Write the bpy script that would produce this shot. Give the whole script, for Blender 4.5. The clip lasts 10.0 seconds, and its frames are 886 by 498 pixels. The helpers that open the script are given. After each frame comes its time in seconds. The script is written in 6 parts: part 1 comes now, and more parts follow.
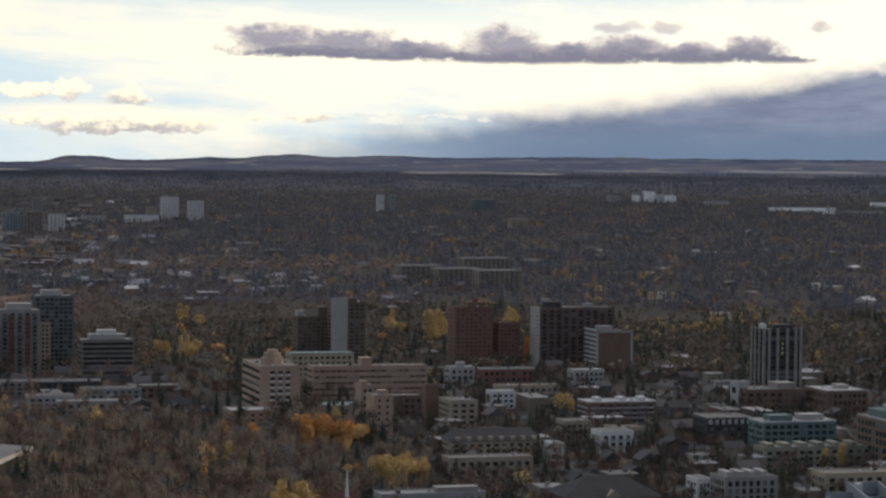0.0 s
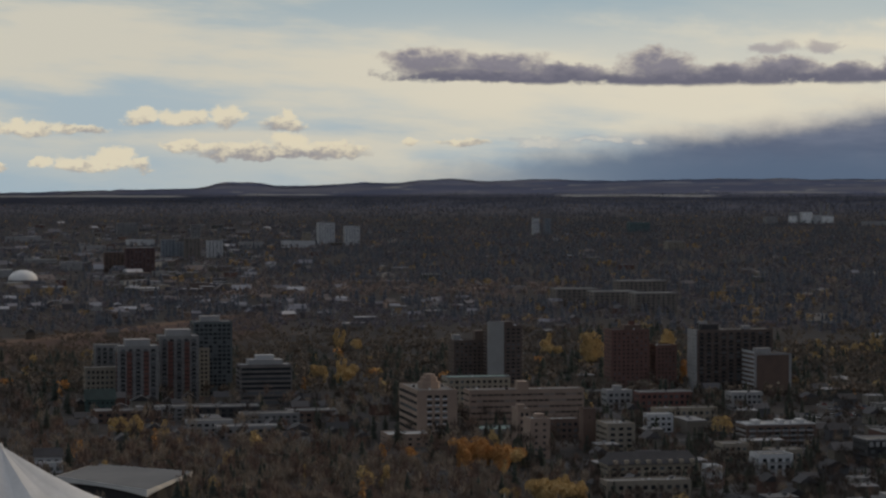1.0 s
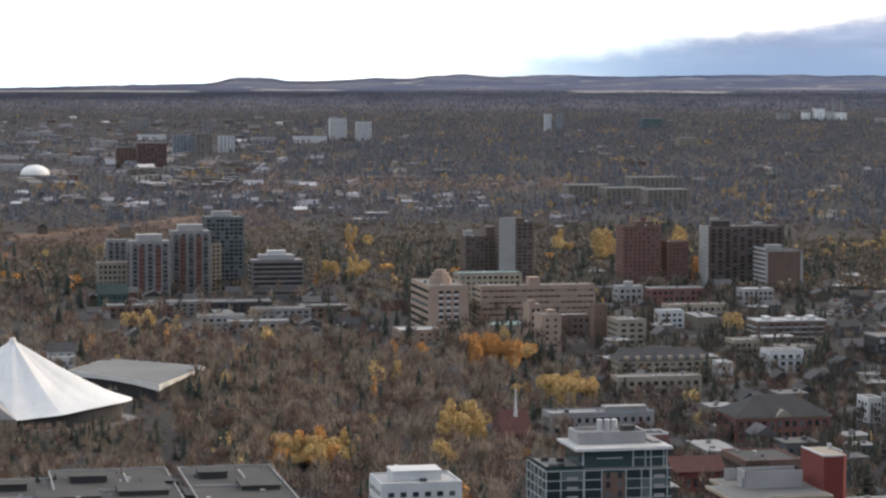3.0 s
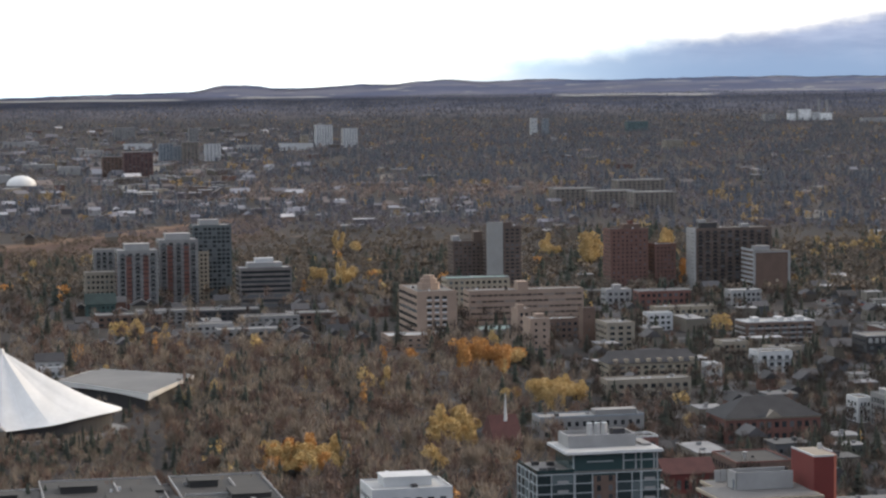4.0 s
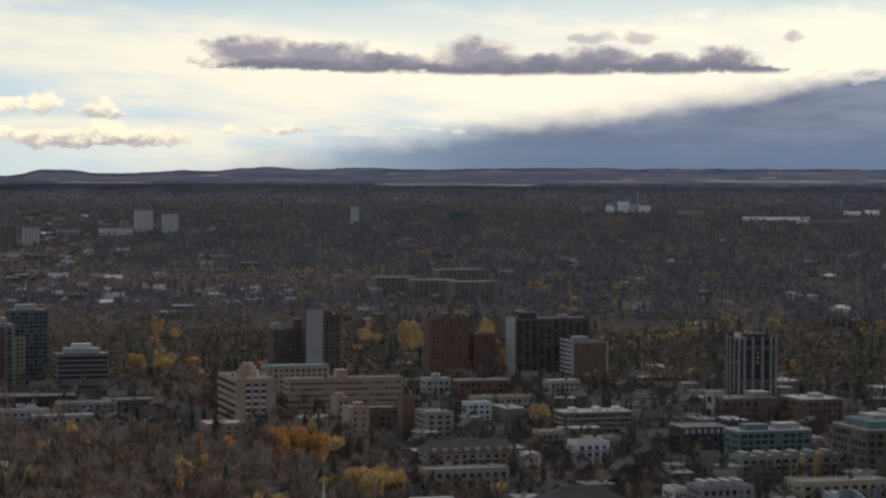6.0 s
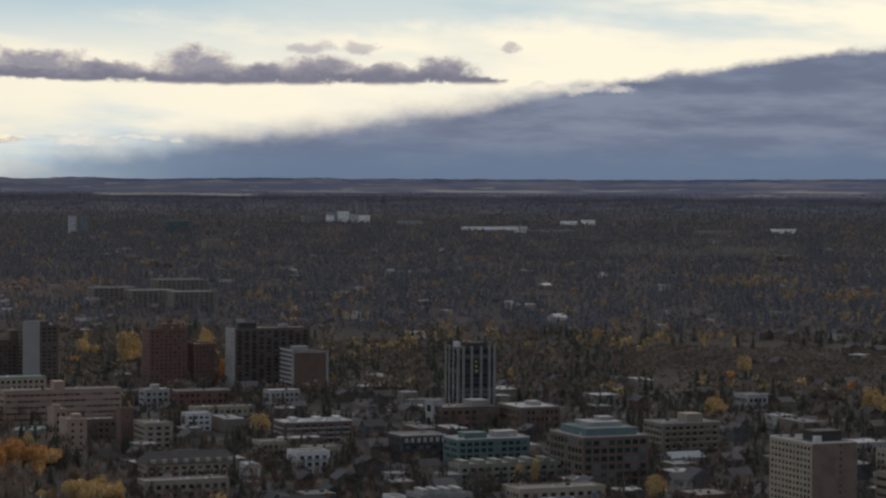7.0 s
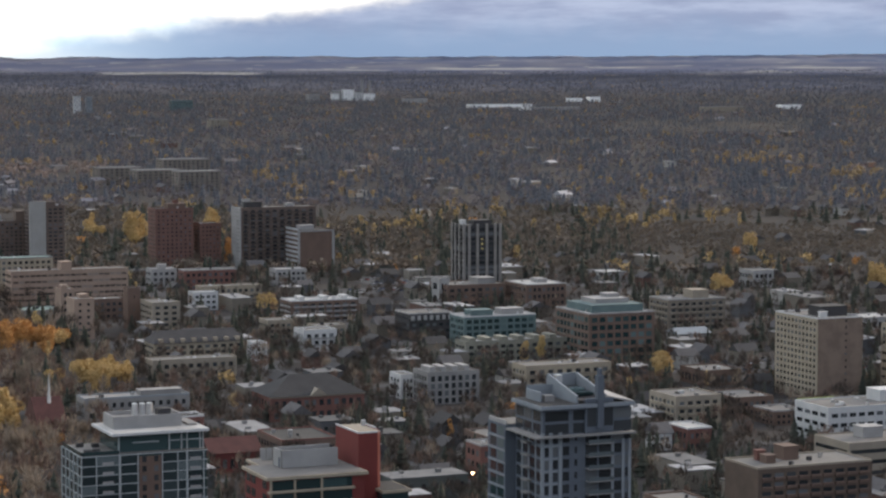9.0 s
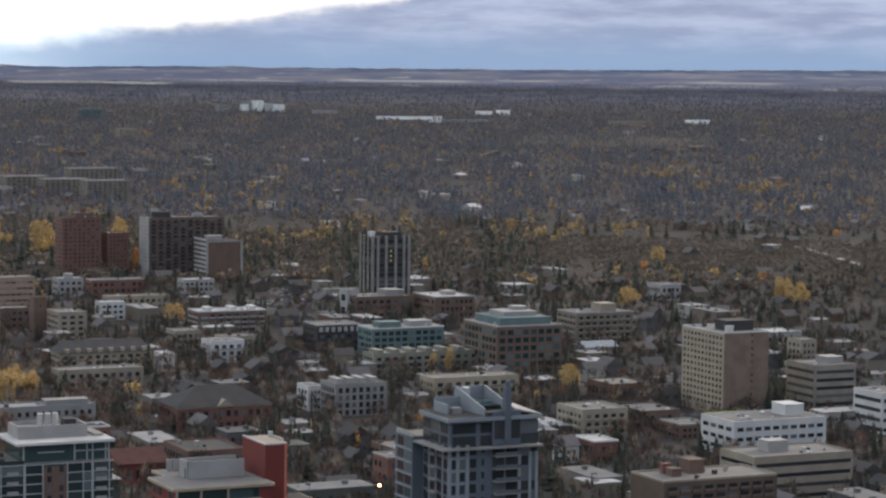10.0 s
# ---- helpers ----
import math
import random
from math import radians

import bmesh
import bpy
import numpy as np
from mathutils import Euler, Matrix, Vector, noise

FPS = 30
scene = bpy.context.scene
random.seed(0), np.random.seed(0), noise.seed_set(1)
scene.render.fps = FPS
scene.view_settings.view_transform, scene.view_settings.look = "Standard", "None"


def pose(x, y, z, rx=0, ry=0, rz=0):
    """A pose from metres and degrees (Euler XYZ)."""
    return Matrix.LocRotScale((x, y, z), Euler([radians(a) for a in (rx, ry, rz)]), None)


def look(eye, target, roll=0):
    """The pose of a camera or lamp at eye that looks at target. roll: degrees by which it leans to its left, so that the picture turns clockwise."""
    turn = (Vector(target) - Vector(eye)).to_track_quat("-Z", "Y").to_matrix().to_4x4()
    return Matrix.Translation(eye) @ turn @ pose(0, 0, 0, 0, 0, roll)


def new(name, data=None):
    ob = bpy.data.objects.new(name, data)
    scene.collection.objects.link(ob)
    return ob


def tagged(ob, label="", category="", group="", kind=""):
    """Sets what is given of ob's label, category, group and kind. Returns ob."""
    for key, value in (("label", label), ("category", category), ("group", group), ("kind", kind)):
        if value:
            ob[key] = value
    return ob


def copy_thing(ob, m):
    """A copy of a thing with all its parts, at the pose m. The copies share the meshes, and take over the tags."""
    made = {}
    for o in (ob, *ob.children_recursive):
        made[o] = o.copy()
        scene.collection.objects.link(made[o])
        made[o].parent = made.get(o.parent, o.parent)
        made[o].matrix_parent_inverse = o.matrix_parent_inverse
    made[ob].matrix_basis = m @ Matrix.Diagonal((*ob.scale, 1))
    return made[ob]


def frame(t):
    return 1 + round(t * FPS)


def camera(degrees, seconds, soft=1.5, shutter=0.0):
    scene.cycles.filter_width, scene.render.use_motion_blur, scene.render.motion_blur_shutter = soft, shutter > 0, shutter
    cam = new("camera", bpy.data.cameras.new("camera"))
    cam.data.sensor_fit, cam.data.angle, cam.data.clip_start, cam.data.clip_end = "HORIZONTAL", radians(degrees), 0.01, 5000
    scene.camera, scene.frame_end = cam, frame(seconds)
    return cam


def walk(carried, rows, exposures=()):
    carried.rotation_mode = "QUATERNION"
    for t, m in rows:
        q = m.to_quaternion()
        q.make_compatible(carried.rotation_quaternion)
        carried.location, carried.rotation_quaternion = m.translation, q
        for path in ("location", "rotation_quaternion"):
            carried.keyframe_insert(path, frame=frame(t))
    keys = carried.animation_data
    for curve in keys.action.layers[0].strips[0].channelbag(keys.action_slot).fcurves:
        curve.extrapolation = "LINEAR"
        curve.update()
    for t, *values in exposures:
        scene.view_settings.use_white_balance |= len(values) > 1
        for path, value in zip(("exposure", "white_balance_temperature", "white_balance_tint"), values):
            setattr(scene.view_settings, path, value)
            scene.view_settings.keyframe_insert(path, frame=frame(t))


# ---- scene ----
# ---- camera: a zoomed phone on a tower's viewing deck, turning by hand ----
cam = camera(20.68, 10.0, soft=2.4)
EYE = 160.0
# seconds, turn to the left, tilt up, lean to the left
ROWS = [
    (0.0, 0.108, -2.188, 0.649), (0.5, 1.934, -1.220, 0.380), (1.0, 3.782, -1.652, 0.025),
    (1.5, 4.859, -1.940, -0.223), (2.0, 5.137, -2.828, -0.331), (2.5, 4.916, -3.822, -0.203),
    (3.0, 4.055, -4.110, 0.155), (3.2, 3.647, -4.264, 0.176), (4.3, 3.966, -3.572, -0.794),
    (4.5, 4.037, -3.040, -0.845), (5.0, 3.548, -2.221, -0.571), (5.5, 2.441, -1.868, -0.046),
    (6.0, -0.482, -1.911, 0.278), (6.2, -2.412, -2.044, 0.410), (7.3, -7.830, -1.560, 0.329),
    (7.5, -8.146, -1.725, 0.240), (8.0, -8.448, -2.424, -0.079), (8.5, -7.789, -3.240, -0.218),
    (9.0, -6.967, -4.523, 0.034), (9.5, -7.154, -4.904, 0.345), (10.0, -9.124, -4.226, 0.674),
]
EXPOSURES = [(0.0, 0.2), (0.3, -0.45), (0.5, -0.8), (0.7, -0.85), (1.0, -0.6), (1.5, -0.55), (1.8, -0.35), (2.1, 0.12), (2.5, 0.9), (3.0, 1.2), (3.2, 1.22),
             (4.3, 1.05), (4.5, 0.98), (5.0, 0.68), (5.5, 0.13), (6.0, 0.02), (6.2, -0.1), (7.3, -0.1), (7.5, -0.1), (8.0, 0.05), (8.5, 0.68), (9.0, 1.03), (9.5, 1.1), (10.0, 1.05)]
walk(cam, [(t, pose(0, 0, EYE, 0, 0, turn) @ pose(0, 0, 0, 90 + tilt) @ pose(0, 0, 0, 0, 0, lean)) for t, turn, tilt, lean in ROWS], EXPOSURES)

# ---- light: a low western sun behind thin cloud, a bright broken sky ahead ----
SUN_AZ, SUN_EL = 62.0, 17.0          # degrees to the right of straight ahead, degrees up
sun_data = bpy.data.lights.new("sun", "SUN")
sun_data.energy, sun_data.angle, sun_data.color = 1.4, radians(12), (1.0, 0.78, 0.52)
sun = new("sun", sun_data)
s_dir = Vector((math.sin(radians(SUN_AZ)) * math.cos(radians(SUN_EL)), math.cos(radians(SUN_AZ)) * math.cos(radians(SUN_EL)), math.sin(radians(SUN_EL))))
sun.matrix_world = look(s_dir * 900, (0, 0, 0))


class Graph:
    """Small helper that writes node sums."""
    def __init__(self, tree):
        self.tree, self.n, self.l = tree, tree.nodes, tree.links

    def put(self, kind, **sets):
        node = self.n.new(kind)
        for key, value in sets.items():
            node.inputs[key.replace("_", " ")].default_value = value
        return node

    def plug(self, value, socket):
        if isinstance(value, bpy.types.NodeSocket):
            self.l.new(value, socket)
        else:
            socket.default_value = value

    def m(self, op, a, b=0.0, c=0.0):
        node = self.n.new("ShaderNodeMath")
        node.operation = op
        for value, socket in zip((a, b, c), node.inputs):
            self.plug(value, socket)
        return node.outputs[0]

    def step(self, value, lo, hi, out_lo=0.0, out_hi=1.0):
        node = self.n.new("ShaderNodeMapRange")
        node.interpolation_type = "SMOOTHSTEP"
        self.plug(value, node.inputs[0])
        for k, v in zip((1, 2, 3, 4), (lo, hi, out_lo, out_hi)):
            self.plug(v, node.inputs[k])
        return node.outputs[0]

    def mix(self, fac, a, b):
        node = self.n.new("ShaderNodeMix")
        node.data_type = "RGBA"
        self.plug(fac, node.inputs[0])
        for value, socket in ((a, node.inputs[6]), (b, node.inputs[7])):
            self.plug((*value, 1) if isinstance(value, tuple) else value, socket)
        return node.outputs[2]

    def noise(self, vec, scale, detail=4.0, rough=0.55, distort=0.0):
        node = self.put("ShaderNodeTexNoise", Scale=scale, Detail=detail, Roughness=rough, Distortion=distort)
        if vec is not None:
            self.l.new(vec, node.inputs["Vector"])
        return node.outputs["Fac"]

    def vec(self, x, y, z=0.0):
        node = self.n.new("ShaderNodeCombineXYZ")
        for value, socket in zip((x, y, z), node.inputs):
            self.plug(value, socket)
        return node.outputs[0]


def build_sky():
    world = bpy.data.worlds.new("sky")
    scene.world = world
    world.use_nodes = True
    world.node_tree.nodes.clear()
    g = Graph(world.node_tree)
    out, back = g.n.new("ShaderNodeOutputWorld"), g.put("ShaderNodeBackground", Strength=1.0)
    g.l.new(back.outputs[0], out.inputs[0])
    sky = g.n.new("ShaderNodeTexSky")
    sky.sky_type, sky.sun_disc = "NISHITA", False
    sky.sun_elevation, sky.sun_rotation = radians(SUN_EL), radians(SUN_AZ)
    sky.altitude, sky.dust_density = 1000, 2.0
    coord = g.n.new("ShaderNodeTexCoord")
    sep = g.n.new("ShaderNodeSeparateXYZ")
    g.l.new(coord.outputs["Generated"], sep.inputs[0])
    x, y, z = sep.outputs
    az = g.m("MULTIPLY", g.m("ARCTAN2", x, y), 57.29578)
    el = g.m("MULTIPLY", g.m("ARCSINE", z), 57.29578)
    # billows, ruffles, streaks and broad veils of cloud, in degrees
    flat = g.vec(az, g.m("MULTIPLY", el, 1.5), 5.0)
    billow = g.m("SUBTRACT", g.noise(flat, 1.25, 5, 0.58), 0.5)
    sway = g.m("SUBTRACT", g.noise(g.vec(az, g.m("MULTIPLY", el, 1.5), 47.0), 1.0, 4, 0.55), 0.5)
    ruffle = g.m("SUBTRACT", g.noise(g.vec(g.m("MULTIPLY", az, 0.9), g.m("MULTIPLY", el, 1.4), 7.0), 4.5, 4, 0.6), 0.5)
    veil = g.noise(g.vec(g.m("MULTIPLY", az, 0.10), g.m("ADD", g.m("MULTIPLY", el, 0.50), g.m("MULTIPLY", az, 0.03)), 3.0), 1.5, 5, 0.55)
    streak = g.noise(g.vec(g.m("MULTIPLY", az, 0.18), el, 11.0), 1.9, 5, 0.6)
    az_w, el_w = g.m("ADD", az, g.m("MULTIPLY", sway, 1.3)), g.m("ADD", el, g.m("MULTIPLY", billow, 0.62))
    # clear sky: Nishita, with a pale band above the horizon
    scaled = g.n.new("ShaderNodeVectorMath")
    scaled.operation = "SCALE"
    scaled.inputs[3].default_value = 0.10
    g.l.new(sky.outputs[0], scaled.inputs[0])
    low = g.step(el, 9.0, 2.0)
    pale = g.mix(g.step(g.m("ABSOLUTE", az), 110.0, 40.0), (0.24, 0.31, 0.42), (0.54, 0.70, 0.82))
    base = g.mix(g.m("MULTIPLY", low, 0.9), scaled.outputs[0], pale)
    # high thin cloud, lit from behind: covers most of the sky
    cover = g.step(veil, 0.36, 0.60, 0.12, 1.0)
    # the veil thins out behind the tower, to the north
    cover = g.m("MULTIPLY", cover, g.step(g.m("ABSOLUTE", az), 120.0, 50.0, 0.47, 1.0))
    gap_edge = g.m("ADD", g.m("ADD", el, g.m("MULTIPLY", billow, 0.9)), g.m("MULTIPLY", g.m("ABSOLUTE", g.m("SUBTRACT", az, 4.5)), -0.06))
    blue_gap = g.m("MULTIPLY", g.step(gap_edge, 3.05, 3.75), g.m("MULTIPLY", g.step(az, -4.0, -1.0), g.step(az, 13.0, 9.0)))
    cover = g.m("MULTIPLY", cover, g.m("SUBTRACT", 1.0, g.m("MULTIPLY", blue_gap, 0.75)))
    # a clear greenish strip low in the east
    cover = g.m("MULTIPLY", cover, g.m("SUBTRACT", 1.0, g.m("MULTIPLY", g.m("MULTIPLY", g.step(el, 1.1, 0.3), g.step(az, -4.0, -10.0)), 0.6)))
    near_sun = g.step(az, -10.0, 10.0)
    cream = g.mix(near_sun, (0.90, 0.86, 0.73), (1.12, 1.03, 0.82))
    cream = g.mix(g.step(el, 10.0, 40.0), cream, (1.14, 1.14, 1.19))
    col = g.mix(cover, base, cream)
    glow = g.m("MULTIPLY", g.step(el, 1.0, 2.0), g.step(el, 4.2, 2.8))
    glow = g.m("MULTIPLY", glow, g.step(az, -12.0, -1.0))
    col = g.mix(g.m("MULTIPLY", glow, 0.6), col, (1.08, 0.99, 0.79))

    def lumps(places):
        """How deep inside the nearest of several cloud lumps: 1 at a heart, 0 at an edge."""
        best = None
        for a0, e0, ra, re in places:
            u, v = g.m("DIVIDE", g.m("SUBTRACT", az_w, a0), ra), g.m("DIVIDE", g.m("SUBTRACT", el_w, e0), re)
            deep = g.m("SUBTRACT", 1.0, g.m("ADD", g.m("MULTIPLY", u, u), g.m("MULTIPLY", v, v)))
            best = deep if best is None else g.m("SMOOTH_MAX", best, deep, 0.35)
        return g.m("ADD", best, g.m("MULTIPLY", ruffle, 1.7))

    # small sunlit cumulus over the eastern hills: cream tops, grey feet
    lit, grey = (1.10, 0.98, 0.73), (0.45, 0.42, 0.43)
    for foot, places in ((1.20, ((-10.87, 1.44, 0.50, 0.22), (-9.88, 1.47, 0.60, 0.23), (-8.82, 1.46, 0.46, 0.30), (-7.56, 1.32, 0.50, 0.21), (-7.40, 1.52, 0.24, 0.16))),
                         (0.58, ((-9.82, 0.75, 0.67, 0.14), (-8.63, 0.72, 0.9, 0.18), (-7.40, 0.83, 0.48, 0.26), (-6.37, 0.71, 0.8, 0.17), (-7.7, 0.58, 2.1, 0.11))),
                         (0.98, ((-14.72, 1.22, 0.8, 0.24), (-13.49, 1.18, 0.87, 0.18), (-12.25, 1.10, 0.73, 0.12), (-17.0, 1.3, 0.9, 0.26))),
                         (0.14, ((-13.11, 0.35, 0.35, 0.11), (-12.13, 0.33, 0.67, 0.18), (-11.38, 0.44, 0.53, 0.22), (-10.81, 0.33, 0.35, 0.15), (-14.15, 0.28, 0.17, 0.11), (-15.9, 0.4, 0.7, 0.2))),
                         (0.70, ((-4.60, 0.88, 0.22, 0.12), (-3.31, 0.84, 0.6, 0.12)))):
        deep = lumps(places)
        top = g.step(g.m("ADD", g.m("SUBTRACT", el_w, foot), g.m("MULTIPLY", ruffle, 0.7)), -0.08, 0.24)
        col = g.mix(g.m("MULTIPLY", g.step(deep, -0.35, 0.65), 0.92), col, g.mix(top, grey, lit))
    # the storm wedge, deepening to the west, frayed where rain falls
    edge = g.m("ADD", g.m("MULTIPLY", az, 0.131), 0.92)
    edge = g.m("ADD", edge, g.m("MULTIPLY", billow, 0.5))
    under = g.m("SUBTRACT", edge, el)
    blur = g.step(az, 6.0, 12.0, 0.62, 0.17)
    wedge = g.m("MULTIPLY", g.step(g.m("DIVIDE", under, blur), -0.45, 1.0), g.step(az, -11.0, 1.5))
    storm = g.mix(g.step(streak, 0.36, 0.68), (0.163, 0.190, 0.275), (0.245, 0.278, 0.368))
    storm = g.mix(g.m("MULTIPLY", g.step(under, 0.55, 0.0), g.step(az, 12.0, 5.0)), storm, (0.40, 0.40, 0.46))
    storm = g.mix(g.step(g.m("ADD", el, g.m("MULTIPLY", sway, 0.6)), 1.3, 0.1), storm, (0.145, 0.202, 0.300))
    storm = g.mix(g.step(az, 4.0, -9.0), storm, (0.37, 0.47, 0.58))
    storm = g.mix(g.step(el, 8.0, 25.0), storm, (0.5, 0.54, 0.62))
    col = g.mix(wedge, col, storm)
    # bright fringes along the wedge's upper edge
    for places in (((10.4, 2.16, 0.8, 0.14), (11.2, 2.14, 0.5, 0.12), (9.4, 2.14, 0.6, 0.10)), ((0.79, 0.89, 0.38, 0.11), (-0.19, 0.90, 0.8, 0.10), (-1.5, 0.86, 0.7, 0.08))):
        deep = lumps(places)
        top = g.step(g.m("ADD", g.m("SUBTRACT", deep, 0.35), g.m("MULTIPLY", billow, 2.0)), -0.5, 0.5)
        col = g.mix(g.m("MULTIPLY", g.step(deep, -0.5, 1.2), 0.55), col, g.mix(top, (0.45, 0.44, 0.50), (0.95, 0.88, 0.76)))
    # long dark cloud: flat purple foot, lumpy top with a lit rim
    deep = lumps(((-4.11, 2.77, 1.13, 0.34), (-2.52, 2.70, 1.27, 0.28), (-0.79, 2.54, 1.2, 0.22), (1.34, 2.64, 1.0, 0.42), (2.8, 2.48, 1.07, 0.25), (4.13, 2.57, 1.0, 0.32),
                  (5.52, 2.52, 0.87, 0.25), (7.03, 2.54, 0.93, 0.28), (7.89, 2.32, 0.6, 0.16), (-1.99, 2.43, 3.3, 0.22), (2.0, 2.37, 3.2, 0.23), (5.72, 2.40, 2.3, 0.20)))
    foot = g.m("ADD", g.m("MULTIPLY", g.m("ABSOLUTE", g.m("SUBTRACT", az, 2.0)), 0.012), 2.16)
    body = g.m("MULTIPLY", g.step(deep, -0.3, 0.55), g.step(g.m("ADD", g.m("SUBTRACT", el, foot), g.m("MULTIPLY", billow, 0.10)), -0.03, 0.10))
    high = g.step(g.m("ADD", g.m("SUBTRACT", el, foot), g.m("ADD", g.m("MULTIPLY", ruffle, 0.5), g.m("MULTIPLY", billow, 0.75))), 0.12, 0.55)
    rim = g.m("MULTIPLY", high, g.step(deep, 0.95, 0.25))
    shade = g.mix(high, (0.180, 0.180, 0.250), (0.33, 0.31, 0.37))
    col = g.mix(g.m("MULTIPLY", body, 0.96), col, g.mix(g.m("MULTIPLY", rim, 0.75), shade, (0.80, 0.72, 0.62)))
    wisps = g.step(lumps(((3.93, 3.05, 0.60, 0.14), (5.12, 3.10, 0.42, 0.15), (8.66, 3.15, 0.30, 0.10))), -0.6, 1.0)
    col = g.mix(g.m("MULTIPLY", wisps, 0.7), col, (0.48, 0.43, 0.46))
    g.l.new(col, back.inputs["Color"])


build_sky()

# ---- materials ----
MATS = {}


def mat(name, a, b=None, scale=0.4, rough=0.85, metal=0.0, bump=0.0, spec=0.3, fine=6.0, per_thing=0.0):
    """Two-tone surface with broad stains and fine grain, in metres."""
    if name in MATS:
        return MATS[name]
    m = bpy.data.materials.new(name)
    m.use_nodes = True
    g = Graph(m.node_tree)
    shader = g.n["Principled BSDF"]
    coord = g.n.new("ShaderNodeTexCoord").outputs["Object"]
    b = b or tuple(v * 0.72 for v in a)
    broad = g.step(g.noise(coord, scale, 4), 0.32, 0.68)
    grain = g.noise(coord, scale * fine, 3)
    col = g.mix(broad, a, b)
    col = g.mix(g.m("MULTIPLY", grain, 0.35), col, tuple(v * 0.55 for v in a))
    if per_thing:
        info = g.n.new("ShaderNodeObjectInfo").outputs["Random"]
        hsv = g.n.new("ShaderNodeHueSaturation")
        g.l.new(g.m("ADD", g.m("MULTIPLY", info, per_thing), 1.0 - per_thing / 2), hsv.inputs["Value"])
        g.l.new(col, hsv.inputs["Color"])
        col = hsv.outputs[0]
    g.l.new(col, shader.inputs["Base Color"])
    shader.inputs["Roughness"].default_value, shader.inputs["Metallic"].default_value = rough, metal
    shader.inputs["Specular IOR Level"].default_value = spec
    if bump:
        node = g.put("ShaderNodeBump", Strength=bump, Distance=0.05)
        g.l.new(grain, node.inputs["Height"])
        g.l.new(node.outputs[0], shader.inputs["Normal"])
    MATS[name] = m
    return m


def leaf_mat(name, a, b, c, broad=0.03):
    """Leaves or twigs: varies from piece to piece and from stand to stand."""
    if name in MATS:
        return MATS[name]
    m = bpy.data.materials.new(name)
    m.use_nodes = True
    g = Graph(m.node_tree)
    shader = g.n["Principled BSDF"]
    geo = g.n.new("ShaderNodeNewGeometry")
    island = geo.outputs["Random Per Island"]
    stand = g.step(g.noise(geo.outputs["Position"], broad, 2), 0.38, 0.62)
    info = g.n.new("ShaderNodeObjectInfo").outputs["Random"]
    col = g.mix(stand, a, b)
    col = g.mix(g.m("MULTIPLY", island, 0.7), col, c)
    col = g.mix(g.m("MULTIPLY", info, 0.35), col, a)
    g.l.new(col, shader.inputs["Base Color"])
    shader.inputs["Roughness"].default_value, shader.inputs["Specular IOR Level"].default_value = 0.9, 0.1
    MATS[name] = m
    return m


def glass_mat(name, tint, rough=0.08):
    """Window glass with a dark room behind it; some panes have sky reflection painted in."""
    if name in MATS:
        return MATS[name]
    m = bpy.data.materials.new(name)
    m.use_nodes = True
    g = Graph(m.node_tree)
    shader = g.n["Principled BSDF"]
    info = g.n.new("ShaderNodeObjectInfo").outputs["Random"]
    isl = g.n.new("ShaderNodeNewGeometry").outputs["Random Per Island"]
    r = g.m("FRACT", g.m("ADD", info, isl))
    col = g.mix(g.step(r, 0.35, 1.0), tint, tuple(min(1, v * 2.0 + 0.01) for v in tint))
    # about a fifth of the panes: reflected sky painted as a paler tint
    col = g.mix(g.step(r, 0.80, 0.84), col, tuple(v * 2.5 + 0.05 for v in tint))
    g.l.new(col, shader.inputs["Base Color"])
    shader.inputs["Roughness"].default_value = rough
    shader.inputs["Specular IOR Level"].default_value = 0.4
    MATS[name] = m
    return m


BEIGE = mat("beige_brick", (0.315, 0.234, 0.185), (0.267, 0.199, 0.160), 0.15)
SAND = mat("sand_concrete", (0.273, 0.239, 0.193), (0.227, 0.197, 0.160), 0.1)
CREAM = mat("cream_stucco", (0.325, 0.278, 0.213), (0.270, 0.232, 0.181), 0.1)
WHITE = mat("white_render", (0.510, 0.510, 0.510), (0.425, 0.433, 0.442), 0.1)
BRICK = mat("brown_brick", (0.145, 0.098, 0.078), (0.115, 0.08, 0.066), 0.15)
DKBRICK = mat("dark_brown_brick", (0.145, 0.068, 0.056), (0.115, 0.058, 0.05), 0.12)
RED = mat("red_panel", (0.160, 0.036, 0.032), (0.136, 0.032, 0.029), 0.1)
REDBRICK = mat("red_brick", (0.175, 0.085, 0.07), (0.14, 0.07, 0.06), 0.15)
GREY = mat("grey_concrete", (0.24, 0.235, 0.23), (0.185, 0.18, 0.18), 0.12)
LTGREY = mat("light_concrete", (0.315, 0.310, 0.306), (0.255, 0.251, 0.251), 0.12)
BLUE = mat("blue_grey_panel", (0.105, 0.122, 0.148), (0.088, 0.102, 0.125), 0.1)
BLUELT = mat("pale_blue_panel", (0.225, 0.25, 0.275), (0.185, 0.205, 0.23), 0.1)
DARK = mat("charcoal_cladding", (0.055, 0.052, 0.055), (0.04, 0.04, 0.042), 0.15)
TEAL = mat("teal_glazing_panel", (0.111, 0.157, 0.160), (0.092, 0.131, 0.138), 0.12)
COPPER = mat("green_copper_roof", (0.168, 0.240, 0.220), (0.132, 0.188, 0.176), 0.1)
TAR = mat("tar_roof", (0.05, 0.047, 0.045), (0.034, 0.033, 0.033), 0.06)
GRAVEL = mat("gravel_roof", (0.160, 0.152, 0.144), (0.116, 0.112, 0.108), 0.06)
PALEROOF = mat("pale_membrane_roof", (0.425, 0.425, 0.416), (0.255, 0.251, 0.246), 0.06)
